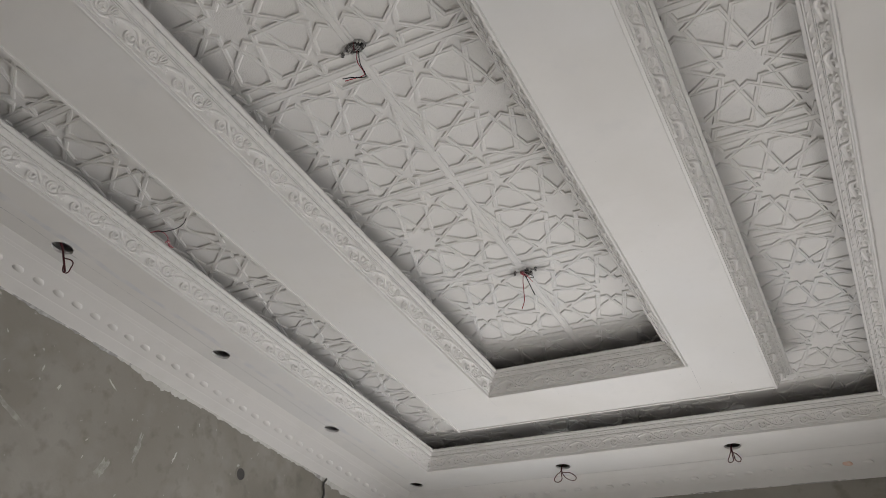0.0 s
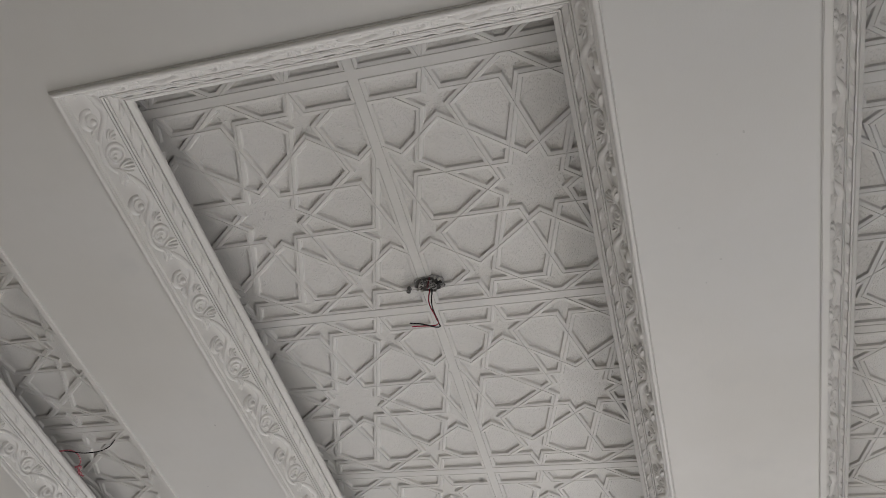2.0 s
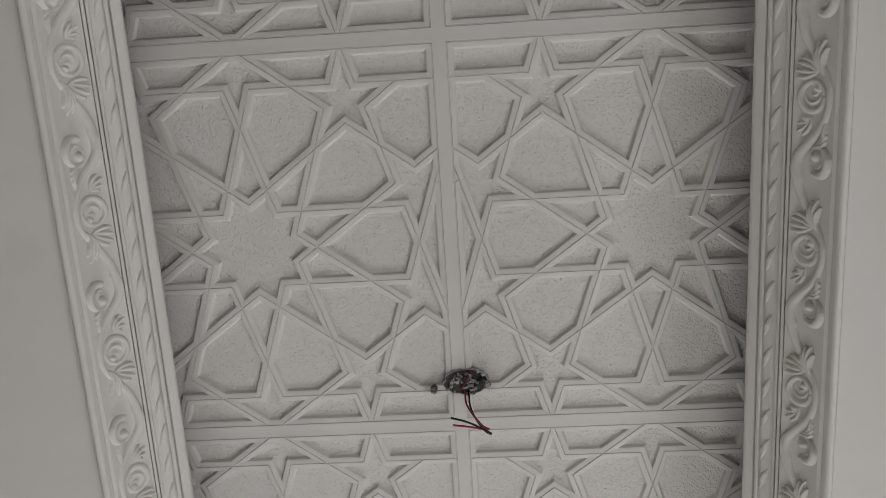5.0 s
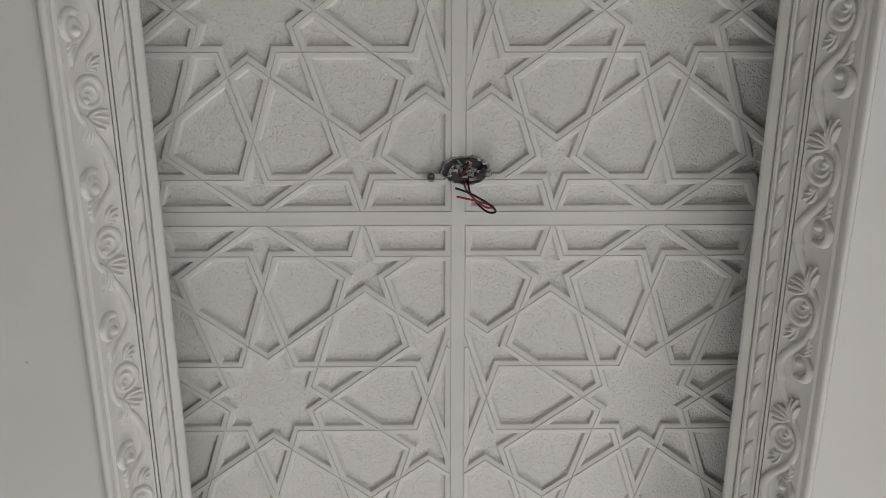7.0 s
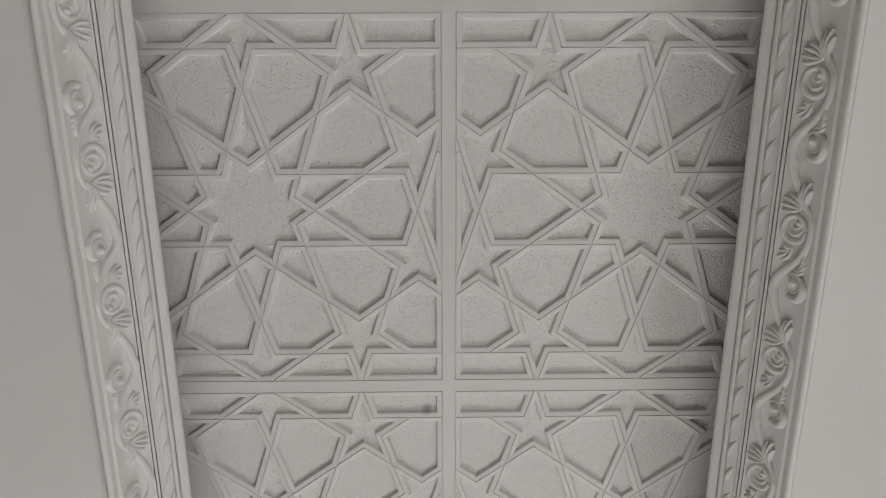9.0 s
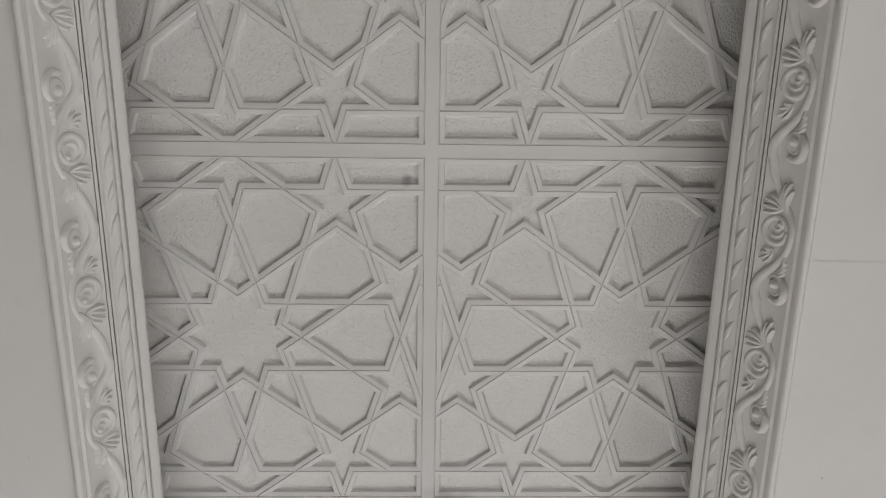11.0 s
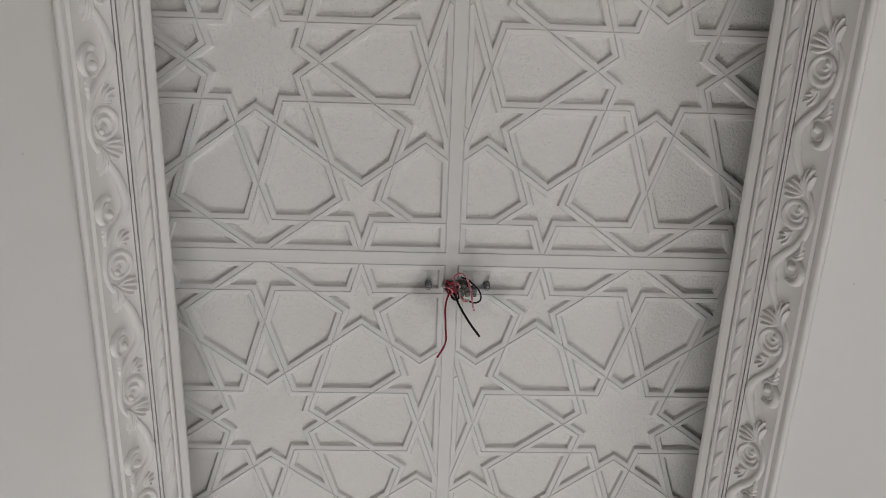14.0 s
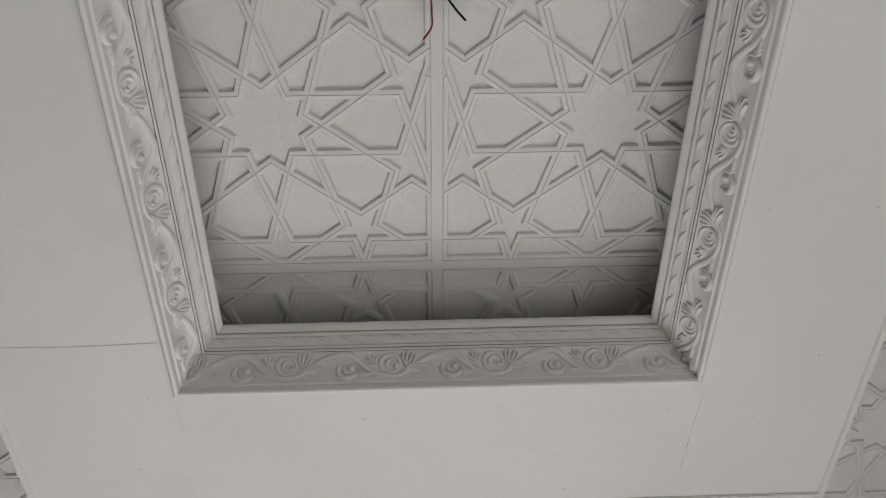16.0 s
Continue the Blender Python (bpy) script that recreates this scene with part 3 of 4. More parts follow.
# ---- cornice ----
# profile: (distance from the wall, height)
CORN = [(CORN_IN + 0.004, PER_Z + 0.006), (CORN_IN + 0.004, PER_Z - 0.0010), (CORN_IN - 0.004, PER_Z - 0.0028), (CORN_IN - 0.040, PER_Z - 0.0105), (CORN_IN - 0.042, PER_Z - 0.0115),
        (CORN_IN - 0.100, PER_Z - 0.0255), (CORN_IN - 0.168, PER_Z - 0.0430), (CORN_IN - 0.200, PER_Z - 0.0515), (CORN_IN - 0.202, PER_Z - 0.0530),
        (0.012, CORN_Z + 0.002), (0.0, CORN_Z - 0.004), (0.0, PER_Z + 0.006)]
cb = Build()
nn = len(CORN)
cc = [(-WALL_X, WALL_Y0, 1, 1), (WALL_X, WALL_Y0, -1, 1), (WALL_X, WALL_Y1, -1, -1), (-WALL_X, WALL_Y1, 1, -1)]
cb.add([(x + sx * r, y + sy * r, h) for x, y, sx, sy in cc for r, h in CORN],
       [(c * nn + i, ((c + 1) % 4) * nn + i, ((c + 1) % 4) * nn + (i + 1) % nn, c * nn + (i + 1) % nn) for c in range(4) for i in range(nn)])
cornice = structure("trim_cornice", cb, casting, "white gypsum cornice with a row of small carved dentils", "cornice")


def dentil(mat):
    """A small ribbed dome that leans to one side."""
    b = Build()
    nu, nv = 14, 11
    for j in range(nv):
        for i in range(nu):
            u, v = i / (nu - 1) * 2 - 1, j / (nv - 1) * 2 - 1
            rho = u * u + v * v
            h = 0.0120 * math.sqrt(1 - rho) if rho < 1 else -0.002
            b.v.append((u * 0.024 - max(0.0, h) * 1.5, v * 0.017, -h - 0.0006 * math.sin(v * 17) * (h > 0.002)))
    b.f = [(j * nu + i, (j + 1) * nu + i, (j + 1) * nu + i + 1, j * nu + i + 1) for j in range(nv - 1) for i in range(nu - 1)]
    b.m = [0] * len(b.f)
    return b.mesh("dentil", mat, True)


DENTIL, DENTIL_RED = dentil(casting), dentil(stain_red)
slope = math.atan2(0.016, 0.068)
for side in range(4):
    if side in (0, 2):
        ln, ya, sy = 2 * WALL_X, (WALL_Y0, WALL_Y1)[side // 2], (1, -1)[side // 2]
    else:
        ln, xa, sx = WALL_Y1 - WALL_Y0, (WALL_X, -WALL_X)[side // 2], (-1, 1)[side // 2]
    off = CORN_IN - 0.142
    count = round((ln - 2 * off) / 0.101)
    for k in range(count):
        at = off + (k + 0.5) * (ln - 2 * off) / count
        red = False
        if side in (0, 2):
            p, turn = (-WALL_X + at, ya + sy * off, PER_Z - 0.0358), (0 if sy > 0 else math.pi)
            red = side == 2 and abs(-WALL_X + at - 0.95) < 0.05
        else:
            p, turn = (xa + sx * off, WALL_Y0 + at, PER_Z - 0.0358), (-math.pi / 2 if sx > 0 else math.pi / 2)
        ob = part("dentil", DENTIL_RED if red else DENTIL, cornice)
        ob.matrix_basis = Matrix.Translation(p) @ Matrix.Rotation(turn, 4, "Z") @ Matrix.Rotation(slope, 4, "X")

# ---- wires and boxes ----


def wire(name, pts, r, mat, parent, label=""):
    cu = bpy.data.curves.new(name, "CURVE")
    cu.dimensions, cu.bevel_depth, cu.bevel_resolution, cu.resolution_u = "3D", r, 2, 8
    sp = cu.splines.new("BEZIER")
    sp.bezier_points.add(len(pts) - 1)
    for q, p in zip(sp.bezier_points, pts):
        q.co, q.handle_left_type, q.handle_right_type = p, "AUTO", "AUTO"
    cu.use_fill_caps = True
    tmp = bpy.data.objects.new(name, cu)
    me = bpy.data.meshes.new_from_object(tmp)
    bpy.data.objects.remove(tmp)
    me.materials.clear()
    me.materials.append(mat)
    me.polygons.foreach_set("use_smooth", [True] * len(me.polygons))
    ob = part(name, me, parent, label)
    return ob


def ragged_disc(rx, ry, z, seed, n=36, rough=0.12):
    return [(rx * (1 + rough * noise.noise((math.cos(a) * 2.2, math.sin(a) * 2.2, seed)) + 0.4 * rough * noise.noise((math.cos(a) * 7, math.sin(a) * 7, seed))) * math.cos(a),
             ry * (1 + rough * noise.noise((math.cos(a) * 2.2, math.sin(a) * 2.2, seed + 5)) + 0.4 * rough * noise.noise((math.cos(a) * 7, math.sin(a) * 7, seed + 5))) * math.sin(a), z)
            for a in [2 * math.pi * i / n for i in range(n)]]


def screw(thing, sx, sy, length=0.013):
    """A steel screw with a domed, slotted head that stands off the ceiling."""
    d = Build()
    m = 14
    rr = [(0.0060, 0.004), (0.0058, -0.0015), (0.0030, -0.0018), (0.0030, -length + 0.005), (0.0052, -length + 0.0045), (0.0054, -length + 0.002), (0.0044, -length), (0.0025, -length - 0.0010), (0.0, -length - 0.0012)]
    d.add([(sx + r * math.cos(2 * math.pi * i / m), sy + r * math.sin(2 * math.pi * i / m), z) for r, z in rr for i in range(m)],
          [(k * m + i, k * m + m + i, k * m + m + (i + 1) % m, k * m + (i + 1) % m) for k in range(len(rr) - 1) for i in range(m)])
    head = part("screw", d.mesh("screw", steel, True), thing, "dull steel screw")
    e = Build()
    e.box(sx - 0.0036, sy - 0.0008, -length - 0.0016, sx + 0.0036, sy + 0.0008, -length - 0.0006)
    part("slot", e.mesh("slot", dark_void), head)


def junction(name, x, y, label, rx, ry, screws):
    """An open round conduit box let into the tile joint, with a torn edge, screws and loose cable ends."""
    thing = tagged(new(name), label, "junction box")
    thing.location = (x, y, TZ)
    b = Build()
    n = 36
    rings = [ragged_disc(rx * rr, ry * rr, z, x * 50 + y) for rr, z in ((1.06, 0.006), (1.02, -0.0030), (0.98, -0.0042), (0.955, -0.0025), (0.94, 0.006))]
    b.add(sum(rings, []), [(k * n + i, k * n + n + i, k * n + n + (i + 1) % n, k * n + (i + 1) % n) for k in range(4) for i in range(n)])
    part("rim", b.mesh("rim", foil, True), thing, "thin bent metal edge of the box")
    c = Build()
    c.add([(p[0], p[1], -0.0016) for p in rings[3]], [tuple(range(n))[::-1]])
    part("box_back", c.mesh("box_back", dark_void), thing)
    # torn shreds of the cover, each bent its own way
    rs = random.Random(int(y * 100))
    for k in range(24):
        an, far = rs.uniform(0, 6.28), rs.uniform(0.15, 0.8)
        cx, cy = rx * 0.86 * far * math.cos(an), ry * 0.86 * far * math.sin(an)
        ln, w, turn = rs.uniform(0.006, 0.013), rs.uniform(0.0025, 0.0055), rs.uniform(0, 3.14)
        d = Build()
        for i in range(5):
            t = i / 4 * 2 - 1
            dz = -0.004 - 0.006 * (1 - t * t) * rs.uniform(0.4, 1.0)
            for side in (-1, 1):
                px, py = t * ln / 2, side * w / 2 * rs.uniform(0.6, 1.2)
                d.v.append((cx + px * math.cos(turn) - py * math.sin(turn), cy + px * math.sin(turn) + py * math.cos(turn), dz + side * rs.uniform(-0.003, 0.003)))
        d.f = [(2 * i, 2 * i + 1, 2 * i + 3, 2 * i + 2) for i in range(4)]
        d.m = [0] * 4
        part("torn_shred", d.mesh("torn_shred", foil if k % 6 else putty), thing, "crumpled grey shred of the torn cover")
    # crumbs of plaster broken from the edge
    for k in range(9):
        an = rs.uniform(0.3, 2.8) if k < 7 else rs.uniform(3, 6.2)
        cx, cy, r = rx * 0.98 * math.cos(an), ry * 1.0 * math.sin(an), rs.uniform(0.0022, 0.0042)
        d = Build()
        m = 6
        for rr, z in ((1.0, 0.002), (0.9, -0.004), (0.5, -0.0072)):
            d.v += [(cx + r * rr * rs.uniform(0.8, 1.4) * math.cos(6.283 * i / m), cy + r * rr * rs.uniform(0.6, 1.1) * math.sin(6.283 * i / m), z - 0.002) for i in range(m)]
        d.f = [(q * m + i, q * m + (i + 1) % m, q * m + m + (i + 1) % m, q * m + m + i) for q in (0, 1) for i in range(m)] + [tuple(range(2 * m, 3 * m))]
        d.m = [0] * len(d.f)
        part("plaster_crumb", d.mesh("plaster_crumb", putty), thing, "white plaster crumb on the rim")
    for sx, sy in screws:
        screw(thing, sx, sy)
    return thing


jb = junction("junction_box", 0.010, 0.527, "open steel ceiling junction box with loose red and black wires", 0.035, 0.021, [(-0.050, 0.010)])
wire("black_wire", [(0.004, 0.016, -0.002), (0.008, 0.028, -0.046), (0.028, 0.040, -0.094), (0.036, 0.030, -0.122), (0.004, 0.006, -0.134), (-0.018, -0.004, -0.140)], 0.0015, black_pvc, jb)
wire("red_wire", [(-0.002, 0.016, -0.002), (0.002, 0.022, -0.043), (0.024, 0.034, -0.088), (0.033, 0.026, -0.118), (0.004, 0.014, -0.132), (-0.016, 0.008, -0.138)], 0.0015, red_pvc, jb)
wire("red_wire", [(-0.008, 0.012, 0.004), (-0.004, 0.004, -0.010), (0.004, -0.010, -0.009), (0.008, -0.022, 0.003)], 0.0021, maroon_pvc, jb)
wire("black_wire", [(0.012, 0.008, 0.0), (0.022, 0.000, -0.006), (0.030, -0.010, -0.004)], 0.003, black_pvc, jb)
# bent clamp at the box's end
cl = Build()
for k, (z, e) in enumerate(((0.003, 0.0), (-0.008, 0.001), (-0.011, 0.004), (-0.010, 0.010), (-0.004, 0.012))):
    cl.v += [(0.026 + e, -0.006 + 0.001 * k, z), (0.028 + e, 0.010 - 0.001 * k, z - 0.001)]
cl.f = [(2 * i, 2 * i + 1, 2 * i + 3, 2 * i + 2) for i in range(4)]
cl.m = [0] * 4
part("clamp", cl.mesh("clamp", steel), jb, "bent steel clamp")

jc = junction("junction_box", 0.012, 1.846, "ceiling junction box filled with tangled red and black wires", 0.024, 0.013, [(-0.048, -0.002), (0.046, -0.002)])
# clear terminal block
tb = Build()
for k in range(3):
    tb.box(0.000 + 0.010 * k, -0.002, -0.020, 0.0085 + 0.010 * k, 0.010, -0.008)
    tb.box(0.002 + 0.010 * k, 0.001, -0.023, 0.0065 + 0.010 * k, 0.007, -0.020)
part("terminal_block", tb.mesh("terminal_block", steel), jc, "small pale terminal block")
wire("red_wire", [(-0.012, 0.006, 0.000), (-0.020, 0.018, -0.028), (-0.022, 0.034, -0.078), (-0.024, 0.044, -0.121), (-0.036, 0.052, -0.149)], 0.0016, red_pvc, jc)
wire("black_wire", [(-0.010, 0.002, 0.000), (0.000, 0.018, -0.032), (0.014, 0.030, -0.071), (0.028, 0.038, -0.106)], 0.0018, black_pvc, jc)
wire("red_wire", [(-0.008, 0.004, 0.000), (-0.007, -0.024, -0.018), (0.005, -0.032, -0.030), (0.016, -0.014, -0.040), (0.021, 0.012, -0.046), (0.023, 0.022, -0.048)], 0.0015, pink_pvc, jc)
wire("black_wire", [(0.002, -0.024, -0.020), (0.018, -0.018, -0.028), (0.034, 0.002, -0.036), (0.030, 0.013, -0.034), (0.010, 0.014, -0.025)], 0.0014, black_pvc, jc)
for k, (ax, ay) in enumerate(((-0.014, -0.006), (-0.016, 0.003), (-0.010, 0.008), (-0.006, -0.004))):
    wire("red_wire", [(ax, ay, 0.002), (ax - 0.005, ay - 0.006, -0.012), (ax + 0.006, ay - 0.002 * k, -0.018), (ax + 0.002, ay + 0.007, -0.012), (ax - 0.004, ay + 0.002, -0.006)], 0.0015, pink_pvc if k % 2 else red_pvc, jc)
wire("red_wire", [(0.016, 0.012, -0.030), (0.010, 0.014, -0.028), (0.004, 0.010, -0.022)], 0.0022, pink_pvc, jc)
wire("black_wire", [(-0.012, 0.010, -0.004), (-0.008, 0.016, -0.016), (-0.001, 0.014, -0.020), (0.000, 0.006, -0.012)], 0.0017, black_pvc, jc)

# loose cables in the downlight holes


def drop_cable(x, y, loops, label):
    thing = tagged(new("hanging_cable"), label, "cable")
    thing.location = (x, y, PER_Z)
    for pts, r in loops:
        wire("strand", pts, r, maroon_pvc, thing)
    return thing


drop_cable(HOLES[0][0], HOLES[0][1], [([(0.0, -0.03, 0.03), (0.0, 0.0, 0.0), (0.016, 0.012, -0.045), (0.038, 0.026, -0.105)], 0.0044),
                                      ([(0.016, 0.010, -0.045), (0.048, 0.034, -0.056), (0.050, 0.036, -0.085), (0.043, 0.028, -0.112), (0.024, 0.014, -0.06)], 0.0026)],
           "dark red twisted cable hanging from a downlight hole")
for hx, hy, sp in ((HOLES[4][0], HOLES[4][1], 0.055), (HOLES[5][0], HOLES[5][1], 0.018)):
    drop_cable(hx, hy, [([(0.0, 0.02, 0.03), (-0.01, 0.0, 0.0), (-0.012, -0.01, -0.03), (-0.012 - sp * 0.5, -0.012, -0.055), (-0.020 - sp * 0.5, -0.012, -0.085), (-0.008, -0.012, -0.085), (-0.006, -0.011, -0.05), (-0.01, 0, 0.0)], 0.0025),
                        ([(0.0, 0.02, 0.03), (-0.008, 0.0, 0.0), (-0.006, -0.01, -0.03), (sp, -0.012, -0.05), (sp * 1.3 + 0.01, -0.012, -0.085), (sp, -0.012, -0.09), (0.0, -0.011, -0.045), (-0.008, 0, 0.0)], 0.0025)],
               "pair of dark red cable loops hanging from a downlight hole")

# ---- cables lying over the moulding's lip ----
lip = tagged(new("loose_cable"), "thin black and dusty pink cable ends on the moulding's lip", "cable")
lip.location = (-PER_X + 0.075, 1.0, PER_Z + 0.104)
wire("strand", [(-0.03, -0.10, -0.02), (0.0, -0.075, 0.004), (0.06, -0.03, 0.03), (0.105, -0.02, 0.055), (0.125, -0.03, 0.075)], 0.0016, black_pvc, lip, label="black strand")
wire("strand", [(-0.03, -0.09, -0.01), (0.0, -0.075, 0.003), (0.02, -0.05, 0.022), (0.024, -0.01, 0.018), (0.010, 0.01, 0.006), (0.014, 0.03, 0.002)], 0.0021, pink_pvc, lip, label="dusty pink strand")
wire("strand", [(0.006, 0.0, 0.004), (0.020, 0.005, 0.010), (0.004, 0.025, 0.003), (0.016, 0.04, 0.001)], 0.0026, pink_pvc, lip, label="dusty pink strand")

# ---- fine lines in the boards ----


def seam(name, a, c, z, w, mat, label, wob=0.002):
    """A narrow filled board joint, a hair proud of the board, slightly wavy and of uneven width."""
    b = Build()
    n = max(6, int(math.dist(a, c) / 0.04))
    ln = math.dist(a, c)
    tx, ty = (c[0] - a[0]) / ln, (c[1] - a[1]) / ln
    for i in range(n + 1):
        t = i / n
        e = wob * (noise.noise((t * ln * 5, a[0] * 9, a[1])) * 2)
        hw = w * (0.55 + 0.45 * noise.noise((t * ln * 9, 4.1, a[1])))
        x, y = a[0] + t * (c[0] - a[0]) - ty * e, a[1] + t * (c[1] - a[1]) + tx * e
        b.v += [(x - ty * hw, y + tx * hw, z), (x + ty * hw, y - tx * hw, z)]
    b.f = [(2 * i, 2 * i + 1, 2 * i + 3, 2 * i + 2) for i in range(n)]
    b.m = [0] * n
    return tagged(new(name, b.mesh(name, mat)), label, "joint", kind="structure")


LINE = material("grey_joint_line", (0.47, 0.465, 0.465), 0.8, [(30, 0.4, 0.6, (0.70, 0.69, 0.67), 0.9)])
SOFT = material("pale_joint_filler", (0.69, 0.675, 0.65), 0.75, [(20, 0.4, 0.65, (0.73, 0.715, 0.695), 0.9)])
zz = PER_Z - 0.0006
seam("trim_joint_west", (-1.512, -0.4), (-1.500, 3.45), zz, 0.0034, LINE, "thin grey crack along the border board")
seam("trim_joint_north", (-1.2, WALL_Y1 - CORN_IN - 0.008), (1.55, WALL_Y1 - CORN_IN - 0.010), zz, 0.0028, LINE, "thin grey joint before the cornice")
zi = ISLE_Z - 0.0006
seam("trim_joint_isle", (OUT_W + 0.01, 2.43), (-IN_X - 0.01, 2.425), zi, 0.0016, LINE, "thin board joint in the island")
seam("trim_joint_isle_end", (IN_X + 0.012, IN_Y1 + 0.01), (IN_X + 0.004, OUT_Y1 - 0.09), zi, 0.0013, LINE, "thin board joint in the island")
seam("trim_joint_isle_side", (IN_X + 0.01, 1.31), (OUT_X - 0.01, 1.315), zi, 0.0014, SOFT, "filled board joint in the island")
seam("trim_joint_isle_mark", (-IN_X - 0.005, IN_Y1 + 0.02), (-IN_X - 0.002, IN_Y1 + 0.12), zi, 0.004, SOFT, "filled board joint in the island")

# small dents and specks on the boards
rs = random.Random(5)
for k in range(46):
    side = rs.choice((-1, 1))
    if k < 34:
        x, y, z = side * rs.uniform(IN_X + 0.03, OUT_X - 0.02), rs.uniform(OUT_Y0 + 0.03, OUT_Y1 - 0.03), zi
    else:
        x, y, z = rs.uniform(-0.75, 0.75), rs.uniform(IN_Y1 + 0.04, OUT_Y1 - 0.03), zi
    r = rs.uniform(0.0011, 0.0028)
    b = Build()
    n = 7
    b.v = [(x + r * rs.uniform(0.6, 1.3) * math.cos(2 * math.pi * i / n), y + r * rs.uniform(0.6, 1.5) * math.sin(2 * math.pi * i / n), z) for i in range(n)]
    b.f, b.m = [tuple(range(n))[::-1]], [0]
    tagged(new("speck", b.mesh("speck", LINE)), "small grey filled nail mark on the board", "mark", "nail marks on the boards")

# row of tiny beads along the cornice
beads = Build()
step = 0.016
for side in range(4):
    e = CORN_IN - 0.060
    span = (2 * WALL_X if side % 2 == 0 else WALL_Y1 - WALL_Y0) - 2 * e
    for k in range(int(span / step)):
        q = e + k * step
        if side == 0:
            x, y = -WALL_X + q, WALL_Y0 + e
        elif side == 1:
            x, y = WALL_X - e, WALL_Y0 + q
        elif side == 2:
            x, y = -WALL_X + q, WALL_Y1 - e
        else:
            x, y = -WALL_X + e, WALL_Y0 + q
        z, r, h = PER_Z - 0.0150, 0.0030, 0.0024
        beads.add([(x - r, y - r, z), (x + r, y - r, z), (x + r, y + r, z), (x - r, y + r, z), (x - r * 0.5, y - r * 0.5, z - h), (x + r * 0.5, y - r * 0.5, z - h), (x + r * 0.5, y + r * 0.5, z - h), (x - r * 0.5, y + r * 0.5, z - h)],
                  [(0, 4, 5, 1), (1, 5, 6, 2), (2, 6, 7, 3), (3, 7, 4, 0), (4, 7, 6, 5)])
bead_row = part("bead_row", beads.mesh("bead_row", casting), cornice)
bead_row["kind"] = "stuff"

# ---- ragged putty under the cornice and splashes on the wall ----


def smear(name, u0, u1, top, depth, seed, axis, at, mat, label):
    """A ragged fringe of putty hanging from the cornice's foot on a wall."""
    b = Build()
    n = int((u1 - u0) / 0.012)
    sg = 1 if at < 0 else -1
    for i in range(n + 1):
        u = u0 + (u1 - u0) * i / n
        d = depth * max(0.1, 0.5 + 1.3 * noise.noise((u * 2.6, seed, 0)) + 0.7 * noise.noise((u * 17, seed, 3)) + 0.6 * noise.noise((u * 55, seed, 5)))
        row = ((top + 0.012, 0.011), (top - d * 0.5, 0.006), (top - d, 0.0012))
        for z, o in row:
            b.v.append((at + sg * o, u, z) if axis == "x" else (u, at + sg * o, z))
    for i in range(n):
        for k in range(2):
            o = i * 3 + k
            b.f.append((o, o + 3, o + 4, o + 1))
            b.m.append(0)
    return tagged(new(name, b.mesh(name, mat, True)), label, "putty", kind="structure")


# the grey fringes also paint the shadow below the cornice
smear("trim_putty_west", -0.9, 3.9, CORN_Z, 0.014, 1.3, "x", -WALL_X, smear_shade, "ragged grey putty fringe and painted shade under the cornice")
smear("trim_putty_west_low", 1.3, 3.7, CORN_Z - 0.004, 0.022, 7.9, "x", -WALL_X - 0.0006, putty, "ragged white putty fringe under the cornice")
smear("trim_putty_north", -1.8, 1.8, CORN_Z, 0.010, 4.4, "y", WALL_Y1, smear_shade, "ragged grey putty fringe and painted shade under the cornice")


def splash(y, z, ln, w, an, mat=putty):
    """A flat dab of paint on the west wall."""
    b = Build()
    n = 26
    for i in range(n):
        t = 2 * math.pi * i / n
        rr = 0.9 + 0.75 * noise.noise((y * 31 + math.cos(t) * 2.4, z * 31 + math.sin(t) * 2.4, 2)) + 0.4 * noise.noise((y * 31 + math.cos(t) * 6, z * 31 + math.sin(t) * 6, 7))
        a, c = ln / 2 * math.cos(t) * rr, w / 2 * math.sin(t) * rr
        b.v.append((-WALL_X + 0.0012, y + a * math.cos(an) - c * math.sin(an), z + a * math.sin(an) + c * math.cos(an)))
    b.v.append((-WALL_X + 0.003, y, z))
    b.f = [(i, (i + 1) % n, n) for i in range(n)]
    b.m = [0] * n
    return tagged(new("paint_splash", b.mesh("paint_splash", mat, True)), "dry white paint splash on the grey wall", "splash", "paint splashes on the wall")


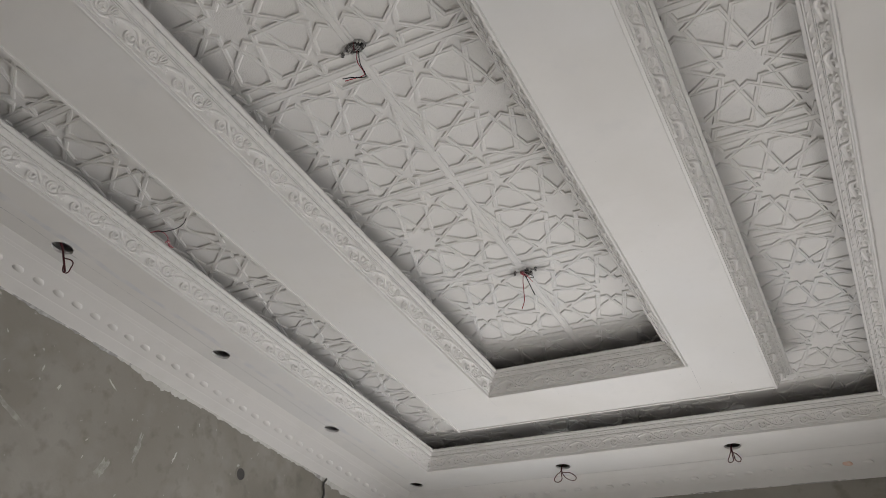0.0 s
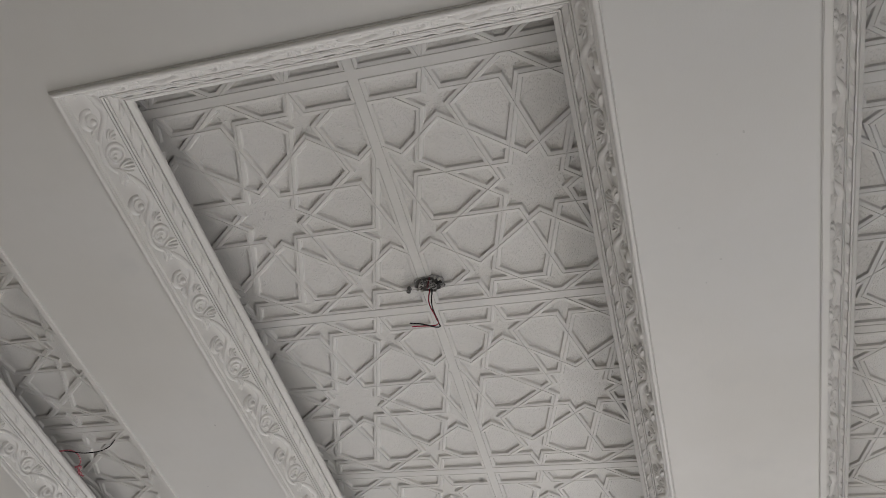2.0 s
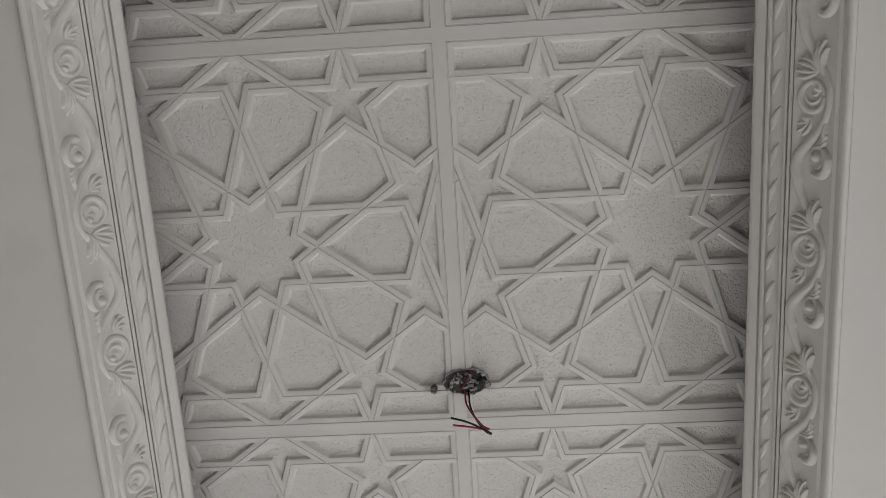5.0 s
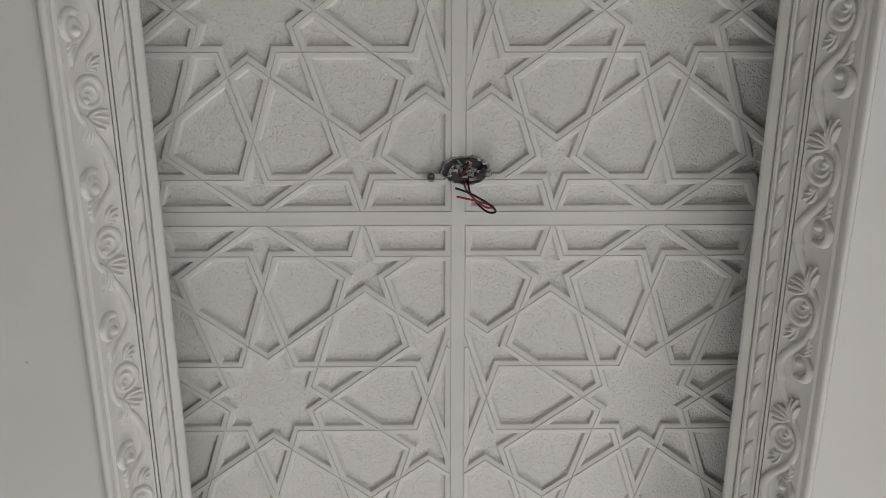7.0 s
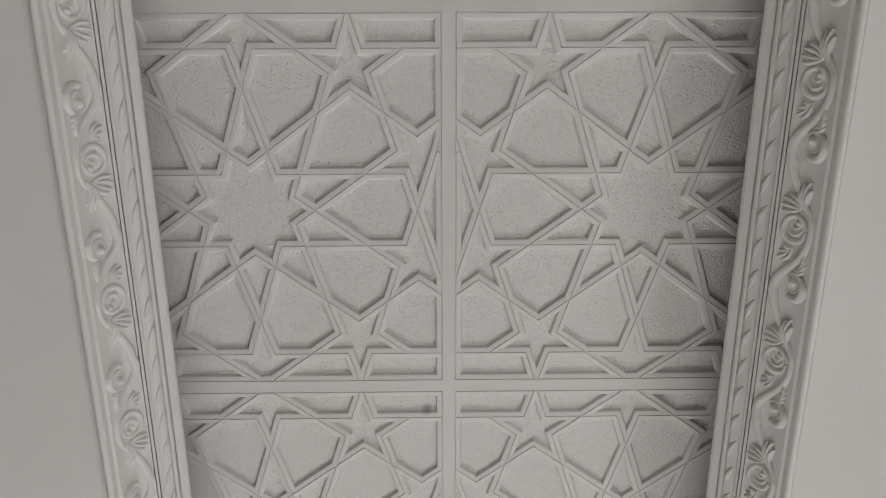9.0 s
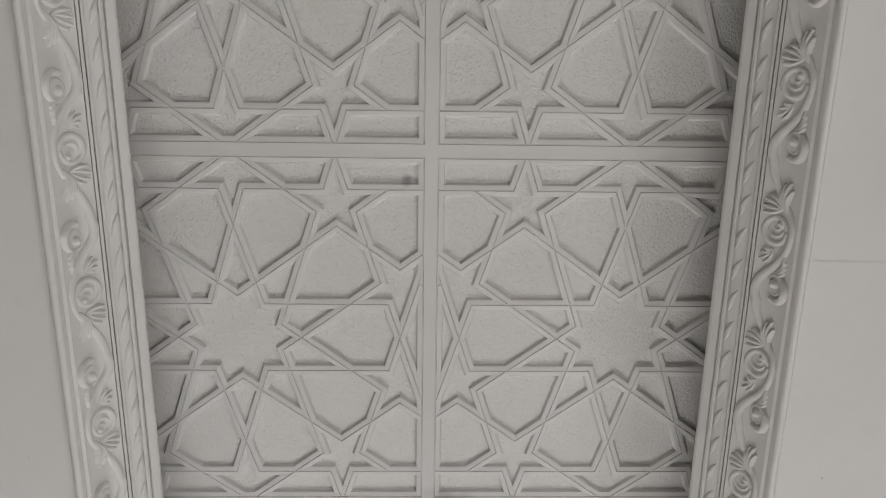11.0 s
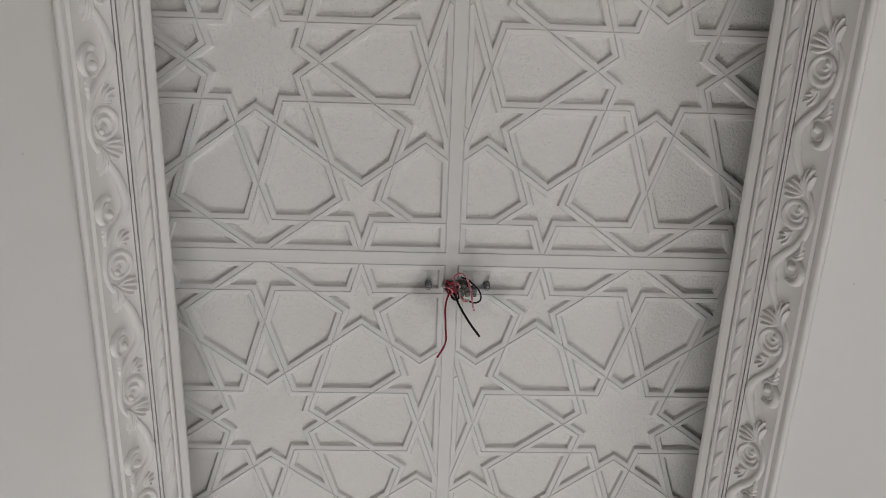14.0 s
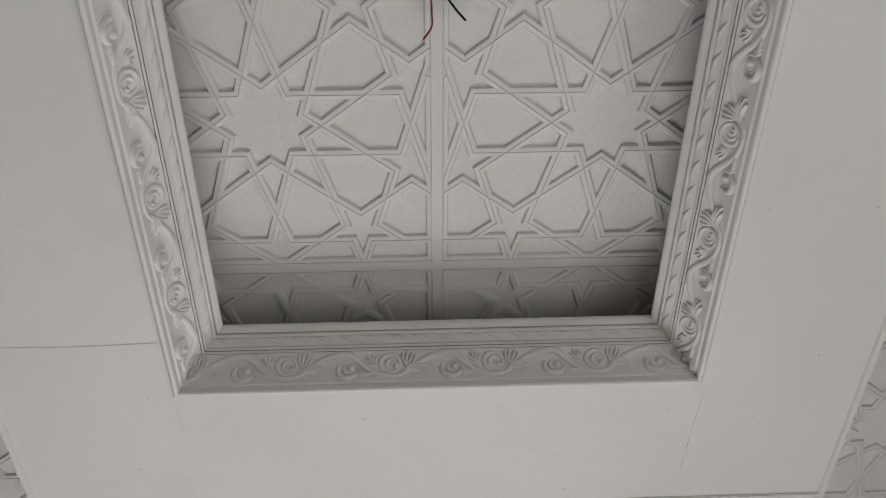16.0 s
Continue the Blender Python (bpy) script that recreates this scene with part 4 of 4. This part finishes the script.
THIN = material("thin_white_wash", (0.32, 0.305, 0.275), 0.85, [(35, 0.42, 0.62, (0.48, 0.465, 0.43), 0.7)])
splash(1.04, 2.295, 0.19, 0.028, -0.42, THIN)
splash(1.21, 2.475, 0.030, 0.013, 1.5)
splash(1.11, 2.515, 0.035, 0.006, 1.5)
splash(1.46, 2.60, 0.060, 0.010, -0.5)
splash(1.93, 2.43, 0.07, 0.010, 1.35)
splash(1.70, 2.38, 0.15, 0.03, 1.45, THIN)
splash(1.55, 2.24, 0.10, 0.05, 1.3, THIN)
rs = random.Random(11)
for k in range(55):
    y = rs.uniform(0.9, 3.4)
    splash(y, rs.uniform(2.1, 2.66), rs.uniform(0.006, 0.022) * (1.5 if k % 9 == 0 else 1), rs.uniform(0.003, 0.008), rs.uniform(0.9, 2.2), rs.choice((putty, THIN, THIN)))

# round hole of a wall box and the cable near the corner
hb = Build()
n = 20
rings = [(0.040, 0.0016), (0.036, 0.0040), (0.031, 0.0030), (0.030, -0.001)]
hb.v = [(-WALL_X + o, 2.40 + r * math.cos(2 * math.pi * i / n), 2.51 + r * math.sin(2 * math.pi * i / n)) for r, o in rings for i in range(n)]
hb.f = [(k * n + i, k * n + (i + 1) % n, k * n + n + (i + 1) % n, k * n + n + i) for k in range(3) for i in range(n)]
hb.m = [0] * len(hb.f)
box = tagged(new("wall_box", hb.mesh("wall_box", render_coat, True)), "open round wall box in grey cement", "wall box")
hk = Build()
hk.v = [(-WALL_X + 0.0022, 2.40 + 0.031 * math.cos(2 * math.pi * i / n), 2.51 + 0.031 * math.sin(2 * math.pi * i / n)) for i in range(n)]
hk.f, hk.m = [tuple(range(n))], [0]
part("box_back", hk.mesh("box_back", dark_void), box, "dark inside of the box")
wc = tagged(new("wall_cable"), "dark cable running down the grey wall", "cable")
wire("strand", [(-WALL_X + 0.02, 3.12, CORN_Z), (-WALL_X + 0.012, 3.11, 2.70), (-WALL_X + 0.01, 3.13, 2.64), (-WALL_X + 0.006, 3.10, 2.55), (-WALL_X + 0.004, 3.11, 2.3)], 0.006, dark_void, wc)

DUSTY = material("pale_blue_grey_stain", (0.66, 0.66, 0.67), 0.8, [(11, 0.42, 0.6, (0.735, 0.72, 0.70), 0.95)])
seam("trim_stain_west", (-1.452, -0.2), (-1.440, 3.30), PER_Z - 0.0004, 0.026, DUSTY, "pale blue-grey stain along the border board", 0.008)
